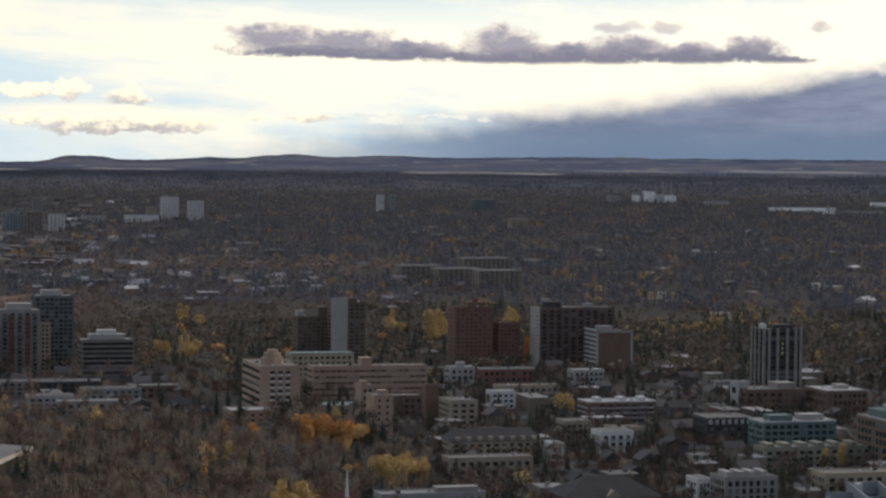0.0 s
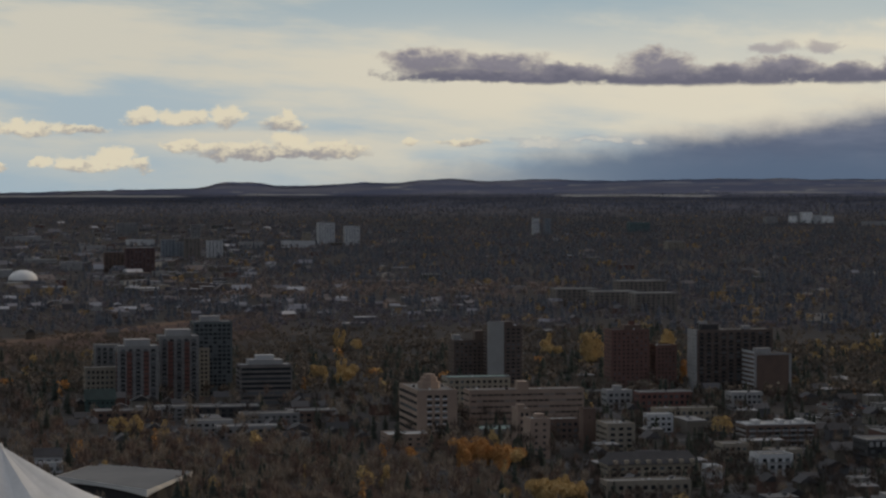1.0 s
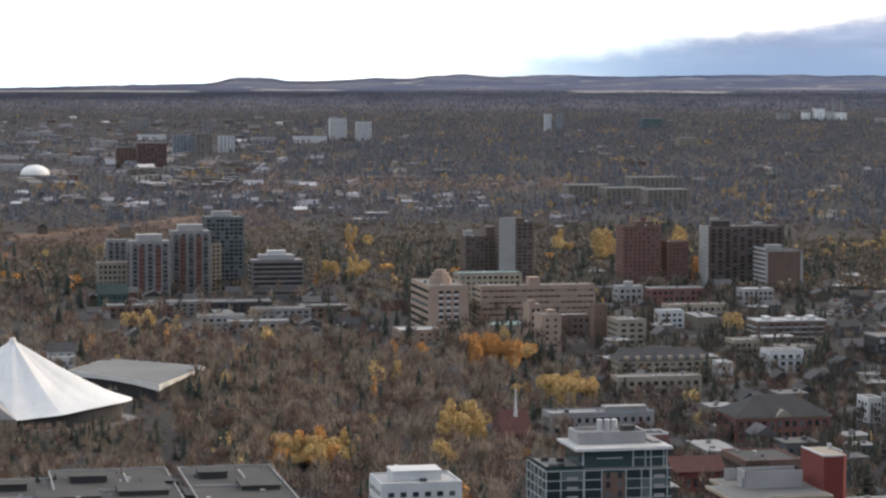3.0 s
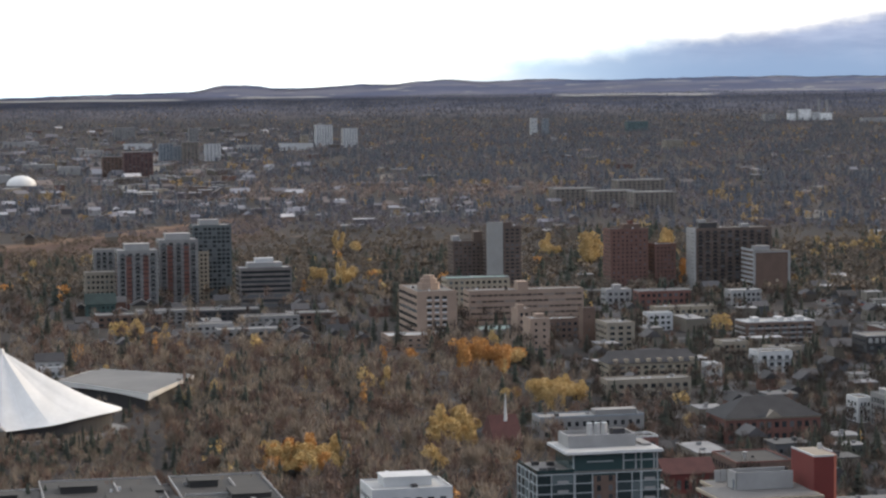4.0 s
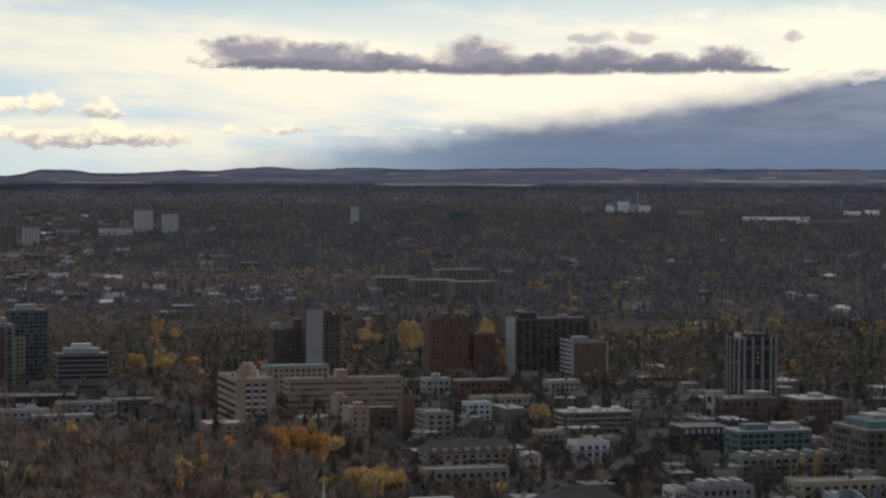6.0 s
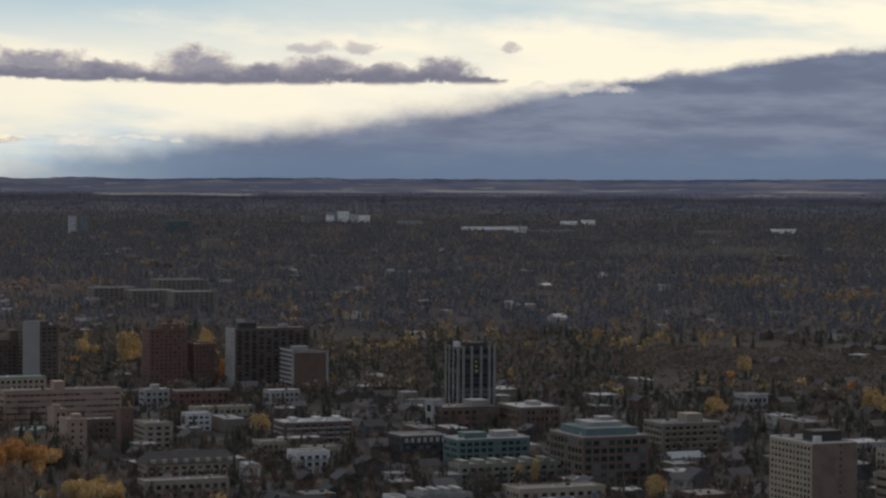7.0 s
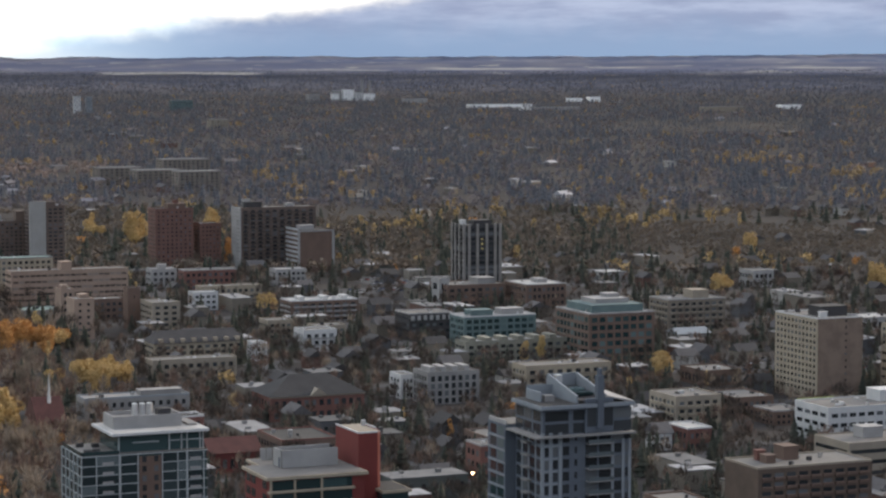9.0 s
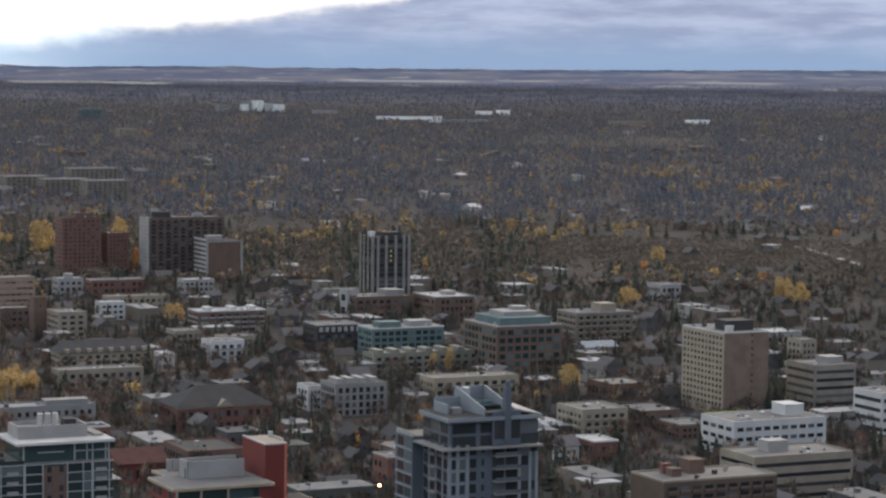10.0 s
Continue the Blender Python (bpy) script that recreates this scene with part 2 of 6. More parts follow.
SHINGLE = mat("asphalt_shingle", (0.072, 0.069, 0.071), (0.054, 0.051, 0.053), 0.3, per_thing=0.9)
def siding_mat():
    """House siding: every wall takes its own paint."""
    m = mat("house_siding", (0.5, 0.5, 0.5), None, 0.3)
    g = Graph(m.node_tree)
    shader = g.n["Principled BSDF"]
    ramp = g.n.new("ShaderNodeValToRGB")
    ramp.color_ramp.interpolation = "CONSTANT"
    tints = ((0.0, (0.10, 0.085, 0.07)), (0.22, (0.17, 0.15, 0.125)), (0.42, (0.09, 0.095, 0.105)), (0.58, (0.22, 0.20, 0.17)), (0.72, (0.13, 0.07, 0.055)), (0.84, (0.36, 0.35, 0.33)), (0.92, (0.075, 0.085, 0.08)))
    for i, (at, rgb) in enumerate(tints):
        e = ramp.color_ramp.elements[i] if i < 2 else ramp.color_ramp.elements.new(at)
        e.position, e.color = at, (*rgb, 1)
    g.l.new(g.n.new("ShaderNodeObjectInfo").outputs["Random"], ramp.inputs[0])
    stain = g.noise(g.n.new("ShaderNodeTexCoord").outputs["Object"], 0.5, 3)
    g.l.new(g.mix(g.m("MULTIPLY", stain, 0.4), ramp.outputs[0], (0.06, 0.055, 0.05)), shader.inputs["Base Color"])
    return m


SIDING = siding_mat()
METAL = mat("metal_duct", (0.6, 0.6, 0.6), (0.45, 0.45, 0.46), 0.5, rough=0.4, metal=0.6)
FABRIC = mat("white_roof_fabric", (0.70, 0.69, 0.67), (0.63, 0.62, 0.60), 0.08)
GLASS = glass_mat("dark_window_glass", (0.022, 0.025, 0.028), 0.15)
GREENGLASS = glass_mat("green_window_glass", (0.018, 0.034, 0.036))
ASPHALT = mat("asphalt", (0.055, 0.055, 0.058), (0.042, 0.042, 0.045), 0.05)
PANES = glass_mat("varied_pane_glass", (0.022, 0.032, 0.035), 0.12)
BARK = mat("bark", (0.13, 0.11, 0.09), (0.09, 0.075, 0.06), 0.8)

# ---- the lie of the land: flat river plain that lifts to far hills ----
FLAT, REACH = 1700.0, 3150.0


def plan(dist):
    """Distance on this plan for a true distance: the far country is drawn closer and smaller."""
    return dist if dist <= FLAT else FLAT + REACH * (1 - math.exp(-(dist - FLAT) / REACH))


def bump(a, at, wide, tall):
    return tall * math.exp(-((a - at) / wide) ** 2)


def ground_z(az, dist):
    d = plan(dist)
    el = -math.degrees(math.atan2(EYE, max(dist, 1.0)))
    far = min(max((math.log(dist + 1) - math.log(9000)) / (math.log(45000) - math.log(9000)), 0), 1)
    far = far * far * (3 - 2 * far)
    if far:
        a = max(-24.0, min(az, 26.0))
        hills = -0.24 * min(max((-a - 2.0) / 10.0, 0), 1) - 0.10 * min(max((-a - 12.0) / 4.0, 0), 1) + 0.05 * min(max(a / 8.0, 0), 1) + 0.08 * min(max((a - 11.0) / 8.0, 0), 1)
        hills += bump(a, -8.95, 0.35, 0.10) + bump(a, -8.3, 0.45, 0.10) + bump(a, -5.6, 1.0, 0.03) + bump(a, -3.55, 0.5, 0.08) + bump(a, -4.3, 0.5, 0.04) + bump(a, -1.4, 0.7, 0.04) + bump(a, 3.2, 1.6, 0.03)
        hills += 0.035 * noise.noise((a * 1.3, 3.1, dist * 0.00004)) + 0.022 * noise.noise((a * 4.0, 9.0, dist * 0.0001))
        el += far * hills
    return EYE + d * math.tan(math.radians(el)) if dist > FLAT else 0.0


def site(az, dist):
    """Place (x, y, z) and scale of a thing at an azimuth in degrees and a distance in metres from the tower."""
    d = plan(dist)
    a = radians(az)
    return Vector((d * math.sin(a), d * math.cos(a), ground_z(az, dist))), d / dist


def link_mesh(name, verts, faces, material, uvs=None):
    me = bpy.data.meshes.new(name)
    me.from_pydata(verts, [], faces)
    me.materials.append(material)
    me.update()
    return me


def ground_mat():
    m = bpy.data.materials.new("ground_cover")
    m.use_nodes = True
    g = Graph(m.node_tree)
    shader = g.n["Principled BSDF"]
    uv = g.n.new("ShaderNodeUVMap")
    uv.uv_map = "survey"
    sep = g.n.new("ShaderNodeSeparateXYZ")
    g.l.new(uv.outputs[0], sep.inputs[0])
    az, dep = sep.outputs[0], sep.outputs[1]          # azimuth and dip below the eye, in degrees
    pos = g.n.new("ShaderNodeTexCoord").outputs["Object"]
    grass = g.mix(g.step(g.noise(pos, 0.012, 4), 0.4, 0.6), (0.056, 0.049, 0.045), (0.044, 0.041, 0.040))
    grass = g.mix(g.step(g.noise(pos, 0.15, 3), 0.45, 0.7), grass, (0.036, 0.034, 0.034))
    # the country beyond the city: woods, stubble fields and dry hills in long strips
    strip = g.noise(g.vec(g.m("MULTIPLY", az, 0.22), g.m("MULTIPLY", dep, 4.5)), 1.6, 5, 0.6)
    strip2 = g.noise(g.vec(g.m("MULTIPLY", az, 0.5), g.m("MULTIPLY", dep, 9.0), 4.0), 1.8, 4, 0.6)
    # distance haze is painted into these tints: paler and bluer than the land itself
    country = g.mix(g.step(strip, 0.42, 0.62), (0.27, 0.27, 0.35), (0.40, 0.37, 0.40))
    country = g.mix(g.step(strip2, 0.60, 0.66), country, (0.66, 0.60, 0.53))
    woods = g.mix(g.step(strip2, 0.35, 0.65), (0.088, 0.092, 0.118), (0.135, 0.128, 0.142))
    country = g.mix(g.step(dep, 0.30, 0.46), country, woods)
    # the hill colours carry still more painted haze
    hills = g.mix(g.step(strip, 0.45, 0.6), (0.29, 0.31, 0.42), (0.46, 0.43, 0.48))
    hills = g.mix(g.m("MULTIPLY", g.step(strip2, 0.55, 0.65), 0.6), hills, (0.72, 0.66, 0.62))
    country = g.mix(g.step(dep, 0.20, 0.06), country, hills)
    # long stubble fields before the hills
    ragged = g.m("MULTIPLY", g.m("SUBTRACT", strip, 0.5), 0.10)
    for a0, a1, d0, thick in ((-1.0, 2.6, 0.385, 0.035), (6.7, 9.7, 0.275, 0.032), (10.5, 11.6, 0.25, 0.02), (14.9, 16.9, 0.245, 0.022), (-15.0, -9.9, 0.41, 0.03), (-8.4, -6.5, 0.37, 0.02), (3.4, 5.6, 0.31, 0.015)):
        band = g.step(g.m("ABSOLUTE", g.m("ADD", g.m("SUBTRACT", dep, d0), ragged)), thick, thick * 0.5)
        band = g.m("MULTIPLY", band, g.m("MULTIPLY", g.step(az, a0 - 0.3, a0 + 0.3), g.step(az, a1 + 0.3, a1 - 0.3)))
        country = g.mix(g.m("MULTIPLY", band, 0.8), country, (0.78, 0.70, 0.60))
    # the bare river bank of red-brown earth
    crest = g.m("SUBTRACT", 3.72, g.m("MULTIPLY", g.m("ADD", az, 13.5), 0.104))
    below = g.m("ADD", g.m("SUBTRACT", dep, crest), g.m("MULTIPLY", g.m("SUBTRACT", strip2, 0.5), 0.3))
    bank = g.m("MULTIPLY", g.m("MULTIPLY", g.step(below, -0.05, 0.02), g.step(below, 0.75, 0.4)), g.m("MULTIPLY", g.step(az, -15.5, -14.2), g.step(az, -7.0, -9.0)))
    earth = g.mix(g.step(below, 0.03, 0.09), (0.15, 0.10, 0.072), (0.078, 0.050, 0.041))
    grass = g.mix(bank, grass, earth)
    # asphalt and bare yards between the blocks of the town
    town = g.m("MULTIPLY", g.m("MULTIPLY", g.step(dep, 4.6, 5.6), g.step(az, -2.0, 0.5)), g.step(g.noise(pos, 0.03, 3), 0.62, 0.42))
    grass = g.mix(g.m("MULTIPLY", town, 0.85), grass, (0.034, 0.032, 0.033))
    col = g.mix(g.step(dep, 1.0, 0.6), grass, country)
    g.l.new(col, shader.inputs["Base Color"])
    shader.inputs["Roughness"].default_value, shader.inputs["Specular IOR Level"].default_value = 0.95, 0.1
    return m


def build_ground():
    azs = [-180 + 4 * k for k in range(40)] + [-24 + 0.1 * k for k in range(500)] + [26 + 4 * k for k in range(39)]
    azs = [a for a in azs if a < 180]
    dists = [0.0, 200.0, 400.0] + [500 + 60.0 * k for k in range(20)] + [1700 * 1.035 ** k for k in range(1, 140)]
    verts, faces, uvs = [], [], []
    for dist in dists:
        d = plan(dist)
        for a in azs:
            z = ground_z(a, dist)
            verts.append((d * math.sin(radians(a)), d * math.cos(radians(a)), z))
            uvs.append((a, math.degrees(math.atan2(EYE - z, max(d, 1)))))
    for a in azs:
        verts.append((4900 * math.sin(radians(a)), 4900 * math.cos(radians(a)), 60.0))
        uvs.append((a, 0.0))
    n = len(azs)
    for i in range(len(dists)):
        for k in range(n):
            q = (k + 1) % n
            faces.append((i * n + k, (i + 1) * n + k, (i + 1) * n + q, i * n + q))
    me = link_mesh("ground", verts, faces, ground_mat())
    layer = me.uv_layers.new(name="survey")
    idx = np.empty(len(me.loops), dtype=np.int32)
    me.loops.foreach_get("vertex_index", idx)
    layer.data.foreach_set("uv", np.array(uvs, dtype=np.float32)[idx].ravel())
    me.polygons.foreach_set("use_smooth", [True] * len(me.polygons))
    tagged(new("ground", me), "river plain of grass and streets rising to far dry hills", "ground", kind="structure")


build_ground()

# ---- helpers for built things ----
GRID = 16.0                      # turn of the street grid, degrees
TAKEN = []                       # footprints: x, y, radius


def boxes(bm, *items):
    """Adds boxes (cx, cy, z0, wx, wy, wz) to a bmesh."""
    for cx, cy, z0, wx, wy, wz in items:
        vs = [bm.verts.new((cx + sx * wx / 2, cy + sy * wy / 2, z0 + sz * wz)) for sz in (0, 1) for sx, sy in ((-1, -1), (1, -1), (1, 1), (-1, 1))]
        for f in ((3, 2, 1, 0), (4, 5, 6, 7), (0, 1, 5, 4), (1, 2, 6, 5), (2, 3, 7, 6), (3, 0, 4, 7)):
            bm.faces.new([vs[i] for i in f])


def part(name, bm, material, parent, label=""):
    if isinstance(bm, bmesh.types.BMesh):
        me = bpy.data.meshes.new(name)
        bm.to_mesh(me)
        bm.free()
        me.materials.append(material)
    else:
        me = bm
    ob = new(name, me)
    ob.parent = parent
    if label:
        tagged(ob, label)
    return ob


def box_part(name, material, parent, *items, label=""):
    bm = bmesh.new()
    boxes(bm, *items)
    return part(name, bm, material, parent, label)


def root(name, az, dist, depth, label, category, group="", turn=GRID, wide=0.0):
    at, k = site(az, dist + depth / 2)
    ob = new(name)
    ob.matrix_world = Matrix.Translation(at) @ pose(0, 0, 0, 0, 0, turn) @ Matrix.Scale(k, 4)
    TAKEN.append((at.x, at.y, k * math.hypot(depth, wide or depth) / 2))
    if dist < 1900:
        # open ground before the front
        out = ob.matrix_world @ Vector((0, -depth / 2 - 10, 0))
        TAKEN.append((out.x, out.y, 0.3 * wide))
    return tagged(ob, label, category, group)


def tube(bm, p, q, r0, r1, sides=8):
    """A tapered tube from p to q."""
    p, q = Vector(p), Vector(q)
    turn = (q - p).to_track_quat("Z", "Y").to_matrix()
    rings = []
    for c, r in ((p, r0), (q, r1)):
        rings.append([bm.verts.new(c + turn @ Vector((r * math.cos(6.2832 * i / sides), r * math.sin(6.2832 * i / sides), 0))) for i in range(sides)])
    for i in range(sides):
        j = (i + 1) % sides
        bm.faces.new((rings[0][i], rings[0][j], rings[1][j], rings[1][i]))
    bm.faces.new(rings[1])
    bm.faces.new(rings[0][::-1])


def prism(bm, outline, x0, x1):
    """An outline of (y, z) drawn out from x0 to x1."""
    a, b = [bm.verts.new((x0, y, z)) for y, z in outline], [bm.verts.new((x1, y, z)) for y, z in outline]
    n = len(outline)
    bm.faces.new(a[::-1])
    bm.faces.new(b)
    for i in range(n):
        bm.faces.new((a[i], a[(i + 1) % n], b[(i + 1) % n], b[i]))


def face_boxes(w, d, side, us, z, width, height, proud=0.06):
    """Boxes on a side of a w x d block: 0 front, 1 right, 2 back, 3 left; us run along the side."""
    got = []
    for u in us:
        if side in (0, 2):
            got.append((u if side == 0 else -u, (-1 if side == 0 else 1) * d / 2, z, width, 2 * proud, height))
        else:
            got.append(((1 if side == 1 else -1) * w / 2, u if side == 1 else -u, z, 2 * proud, width, height))
    return got


def spread(length, bays, margin):
    step = (length - 2 * margin) / bays
    return [-length / 2 + margin + step * (i + 0.5) for i in range(bays)], step


def shared_box(name, wx, wy, wz, material):
    bm = bmesh.new()
    boxes(bm, (0, 0, 0, wx, wy, wz))
    me = bpy.data.meshes.new(name)
    bm.to_mesh(me)
    bm.free()
    me.materials.append(material)
    return me


def windows(ob, w, d, h, floors, sides, bays, glass=GLASS, style="punched", first=0.0, single=True, win=(0.55, 0.5), margin=1.0, trim=None):
    """Windows, storey by storey. sides: which sides; bays: windows on each. style: punched, ribbon or balcony.
    single: every window of the two sides towards the tower is a piece of its own; the rest is joined."""
    step_z = (h - first - 0.8) / floors
    rest = bmesh.new()
    for side, n in zip(sides, bays):
        length = w if side in (0, 2) else d
        us, step = ([0.0], length - 2 * margin) if style == "ribbon" else spread(length, n, margin)
        wide, tall = (step if style == "ribbon" else step * win[0]), step_z * win[1]
        apart = side in (0, 3) and (single or style == "ribbon")
        flat = side in (0, 2)
        if apart:
            pane = shared_box("window", wide if flat else 0.12, 0.12 if flat else wide, tall, glass)
            slab = shared_box("balcony", step * 0.8 if flat else 1.5, 1.5 if flat else step * 0.8, 0.95, trim or LTGREY) if style == "balcony" else None
        for f in range(floors):
            z = first + step_z * (f + (1 - win[1]) / 2)
            if apart:
                for b in face_boxes(w, d, side, us, z, 1, 1):
                    part("window", pane, None, ob).location = (b[0], b[1], z)
                    if slab:
                        part("balcony", slab, None, ob).location = (b[0], b[1], first + step_z * f)
            else:
                boxes(rest, *face_boxes(w, d, side, us, z, wide, tall))
                if style == "balcony":
                    boxes(rest, *face_boxes(w, d, side, us, first + step_z * f, step * 0.8, 0.5, 0.7))
    if len(rest.verts):
        tagged(part("glazing", rest, glass, ob), kind="stuff")
    else:
        rest.free()


def parapet(ob, w, d, h, material, t=0.35, tall=0.7, name="parapet"):
    box_part(name, material, ob, (0, -d / 2 + t / 2, h, w, t, tall), (0, d / 2 - t / 2, h, w, t, tall), (-w / 2 + t / 2, 0, h, t, d - 2 * t, tall), (w / 2 - t / 2, 0, h, t, d - 2 * t, tall))


def building(name, label, az, dist, span, depth, height, floors, wall=BEIGE, roof=GRAVEL, style="punched", bays=0, side_bays=-1, win=(0.55, 0.5), glass=GLASS,
             pent=None, single=None, first=0.0, rim=None, trim=None, category="building", group="", front=True, margin=1.0, turn=GRID):
    """A flat-roofed block: span is its whole breadth across the line of sight, with both seen sides."""
    th = radians(az + turn)
    w = max((span - depth * abs(math.sin(th))) / math.cos(th), 4.0)
    ob = root(name, az, dist, depth, label, category, group, turn, w)
    box_part("wall", wall, ob, (0, 0, 0, w, depth, height))
    box_part("roof", roof, ob, (0, 0, height, w - 0.7, depth - 0.7, 0.15))
    parapet(ob, w, depth, height, rim or wall)
    bays = bays or max(2, int(w / 3.6))
    side_bays = max(2, int(depth / 3.6)) if side_bays < 0 else side_bays
    sides, counts = ([0, 2], [bays, bays]) if front else ([], [])
    if side_bays:
        sides, counts = sides + [3, 1], counts + [side_bays, side_bays]
    windows(ob, w, depth, height, floors, sides, counts, glass, style, first, dist < 1500 if single is None else single, win, margin, trim)
    for px, py, pw, pd, ph, pm in pent or ():
        box_part("penthouse", pm, ob, (px * w, py * depth, height + 0.15, pw * w, pd * depth, ph), (px * w, py * depth, height + 0.15 + ph, pw * w + 0.5, pd * depth + 0.5, 0.25))
    rng = random.Random(int(az * 100 + dist))
    for _ in range(min(8, int(w * depth / (120 if dist < 1500 else 260))) if dist < 2000 else 0):
        vx, vy, s = rng.uniform(-0.4, 0.4) * w, rng.uniform(-0.4, 0.4) * depth, rng.uniform(0.6, 1.8)
        box_part("roof_vent", rng.choice((METAL, GREY, WHITE, DARK)), ob, (vx, vy, height + 0.12, s, s * rng.uniform(0.6, 1.4), rng.uniform(0.5, 1.5)))
    return ob, w

# ---- buildings of the plain ----
MAROON = mat("maroon_brick", (0.158, 0.087, 0.072), (0.128, 0.073, 0.062), 0.12)
UMBER = mat("umber_slab_brick", (0.132, 0.098, 0.082), (0.105, 0.08, 0.07), 0.12)
SAGE = mat("sage_stucco", (0.230, 0.226, 0.189), None, 0.15)


def rows_of(ob, name, mesh, places):
    for p in places:
        part(name, mesh, None, ob).location = p


P = [(0.0, 0.1, 0.4, 0.4, 4.0, LTGREY)]
# condominium cluster by the river
building("apartment_block", "yellow brick apartment block with punched windows", -11.85, 1756, 22.8, 16, 24, 6, SAND, side_bays=3)
building("apartment_tower", "grey concrete apartment tower with balconies behind red ones", -11.67, 1790, 20.5, 16, 38, 12, GREY, GRAVEL, "balcony", bays=4)
for az, dist, span, h, fl in ((-10.98, 1730, 30.5, 41, 13), (-10.03, 1761, 30.6, 46, 15)):
    ob, w = building("apartment_tower", "red brick and grey concrete apartment tower with pale crown", az, dist, span, 22, h, fl, GREY, LTGREY, "balcony", bays=5, trim=GREY, pent=[(0, 0, 0.62, 0.6, 4.5, LTGREY)], group="red condominium towers")
    box_part("brick_panel", REDBRICK, ob, (-w * 0.22, -11, 0, w * 0.13, 0.5, h - 3), (w * 0.2, -11, 0, w * 0.13, 0.5, h - 3))
    box_part("brick_panel", REDBRICK, ob, (-w * 0.5, 0, 0, 0.5, 5, h - 4))
building("apartment_block", "narrow cream stucco apartment block", -9.43, 1795, 9.2, 10, 35, 11, CREAM, bays=2)
building("apartment_tower", "green glass and concrete apartment tower", -9.24, 1800, 31, 20, 54, 17, mat("teal_curtain_wall", (0.118, 0.133, 0.137), (0.095, 0.108, 0.112), 0.12), LTGREY, bays=8, side_bays=6, win=(0.75, 0.6), pent=[(-0.05, 0, 0.5, 0.5, 4, LTGREY)])
building("apartment_block", "dark brick apartment block with white stepped penthouse", -8.0, 1719, 39.5, 20, 28, 8, mat("dusk_brick", (0.175, 0.158, 0.152), None, 0.12), LTGREY, "ribbon", win=(0.9, 0.55), pent=[(0, 0, 0.66, 0.7, 3.5, LTGREY), (0, 0, 0.35, 0.4, 6.5, WHITE)])
# low rows before the condominiums
for az, dist, span, h, fl, wall, roof, label in ((-11.2, 1600, 44, 8, 2, BRICK, GRAVEL, "long low brick row with flat gravel roof"), (-10.1, 1612, 52, 9, 3, GREY, GRAVEL, "long grey walk-up row with flat roof"), (-8.9, 1600, 44, 10, 3, DARK, GRAVEL, "dark clad walk-up row with flat roof"),
                                                 (-7.9, 1560, 40, 9, 3, GREY, GRAVEL, "pale grey walk-up with flat roof"), (-9.3, 1505, 30, 10, 3, LTGREY, GRAVEL, "light grey walk-up with dark windows"), (-8.3, 1490, 46, 8, 2, GREY, GREY, "wide hall with grey metal roof"), (-6.9, 1590, 34, 8, 2, BRICK, GRAVEL, "low brick row near the river")):
    building("walk_up_block", label, az, dist, span, 14, h, fl, wall, roof, bays=max(5, int(span / 5)), rim=LTGREY, category="apartment block")
# slab tower with a pale shear wall
building("apartment_tower", "dark brown brick apartment slab with rooftop plant", -3.2, 1872, 30, 20, 35, 12, UMBER, TAR, bays=7, win=(0.5, 0.4), pent=[(-0.35, 0, 0.2, 0.4, 4, LTGREY), (0.3, 0, 0.25, 0.5, 7, UMBER)])
ob, w = building("apartment_tower", "brown apartment tower with a pale concrete shear wall", -2.37, 1857, 30, 18, 47, 16, UMBER, TAR, bays=6, win=(0.6, 0.45), pent=[(0.05, 0, 0.4, 0.5, 3, UMBER)])
box_part("shear_wall", mat("pale_shear_wall", (0.31, 0.305, 0.295), (0.27, 0.265, 0.255), 0.1), ob, (-w / 2 + 5.5, -9.2, 0, 12.6, 1.6, 51), label="pale concrete shear wall")
box_part("balcony_stack", SAND, ob, *[(w / 2 + 0.5, -6, 2.6 + 2.9 * k, 1.2, 5, 1.2) for k in range(15)])
# brown brick twin towers, the dark tower and the striped office
building("apartment_tower", "reddish brown brick apartment tower with stepped top", 0.55, 1830, 34, 20, 46, 15, MAROON, TAR, bays=8, win=(0.35, 0.4), pent=[(0.1, 0, 0.45, 0.6, 3.5, BRICK), (0.12, 0, 0.12, 0.2, 6, DKBRICK)])
building("apartment_block", "reddish brown brick apartment block beside a taller tower", 1.4, 1838, 21, 18, 34, 11, MAROON, TAR, bays=5, win=(0.35, 0.4))
ob, w = building("apartment_tower", "dark brown brick apartment tower with balconies and pale end wall", 2.98, 1825, 63, 20, 47, 16, UMBER, GRAVEL, "balcony", bays=10, trim=GREY, win=(0.5, 0.45), pent=[(-0.3, 0, 0.22, 0.5, 4, DARK), (-0.36, 0.1, 0.1, 0.2, 6, LTGREY), (0.2, 0, 0.1, 0.3, 2.5, LTGREY)])
box_part("end_wall", LTGREY, ob, (-w / 2 - 0.2, 0, 0, 1.0, 20.4, 47.6), label="pale concrete end wall")
ob, w = building("office_block", "brick office block with white striped flank", 3.75, 1806, 40.6, 40, 31, 9, BRICK, TAR, "ribbon", win=(0.9, 0.45), front=False, pent=[(-0.2, -0.3, 0.4, 0.2, 3.5, LTGREY)])
box_part("stripe_band", WHITE, ob, *[(-w / 2 - 0.12, 0, 1.0 + 3.36 * k, 0.5, 40.3, 1.5) for k in range(10)])
box_part("corner_frame", LTGREY, ob, (-w / 2 + 0.8, -20.2, 0, 1.8, 0.8, 31.5), (w / 2 - 0.8, -20.2, 0, 1.8, 0.8, 31.5), (0, -20.2, 30.2, w, 0.8, 1.2))
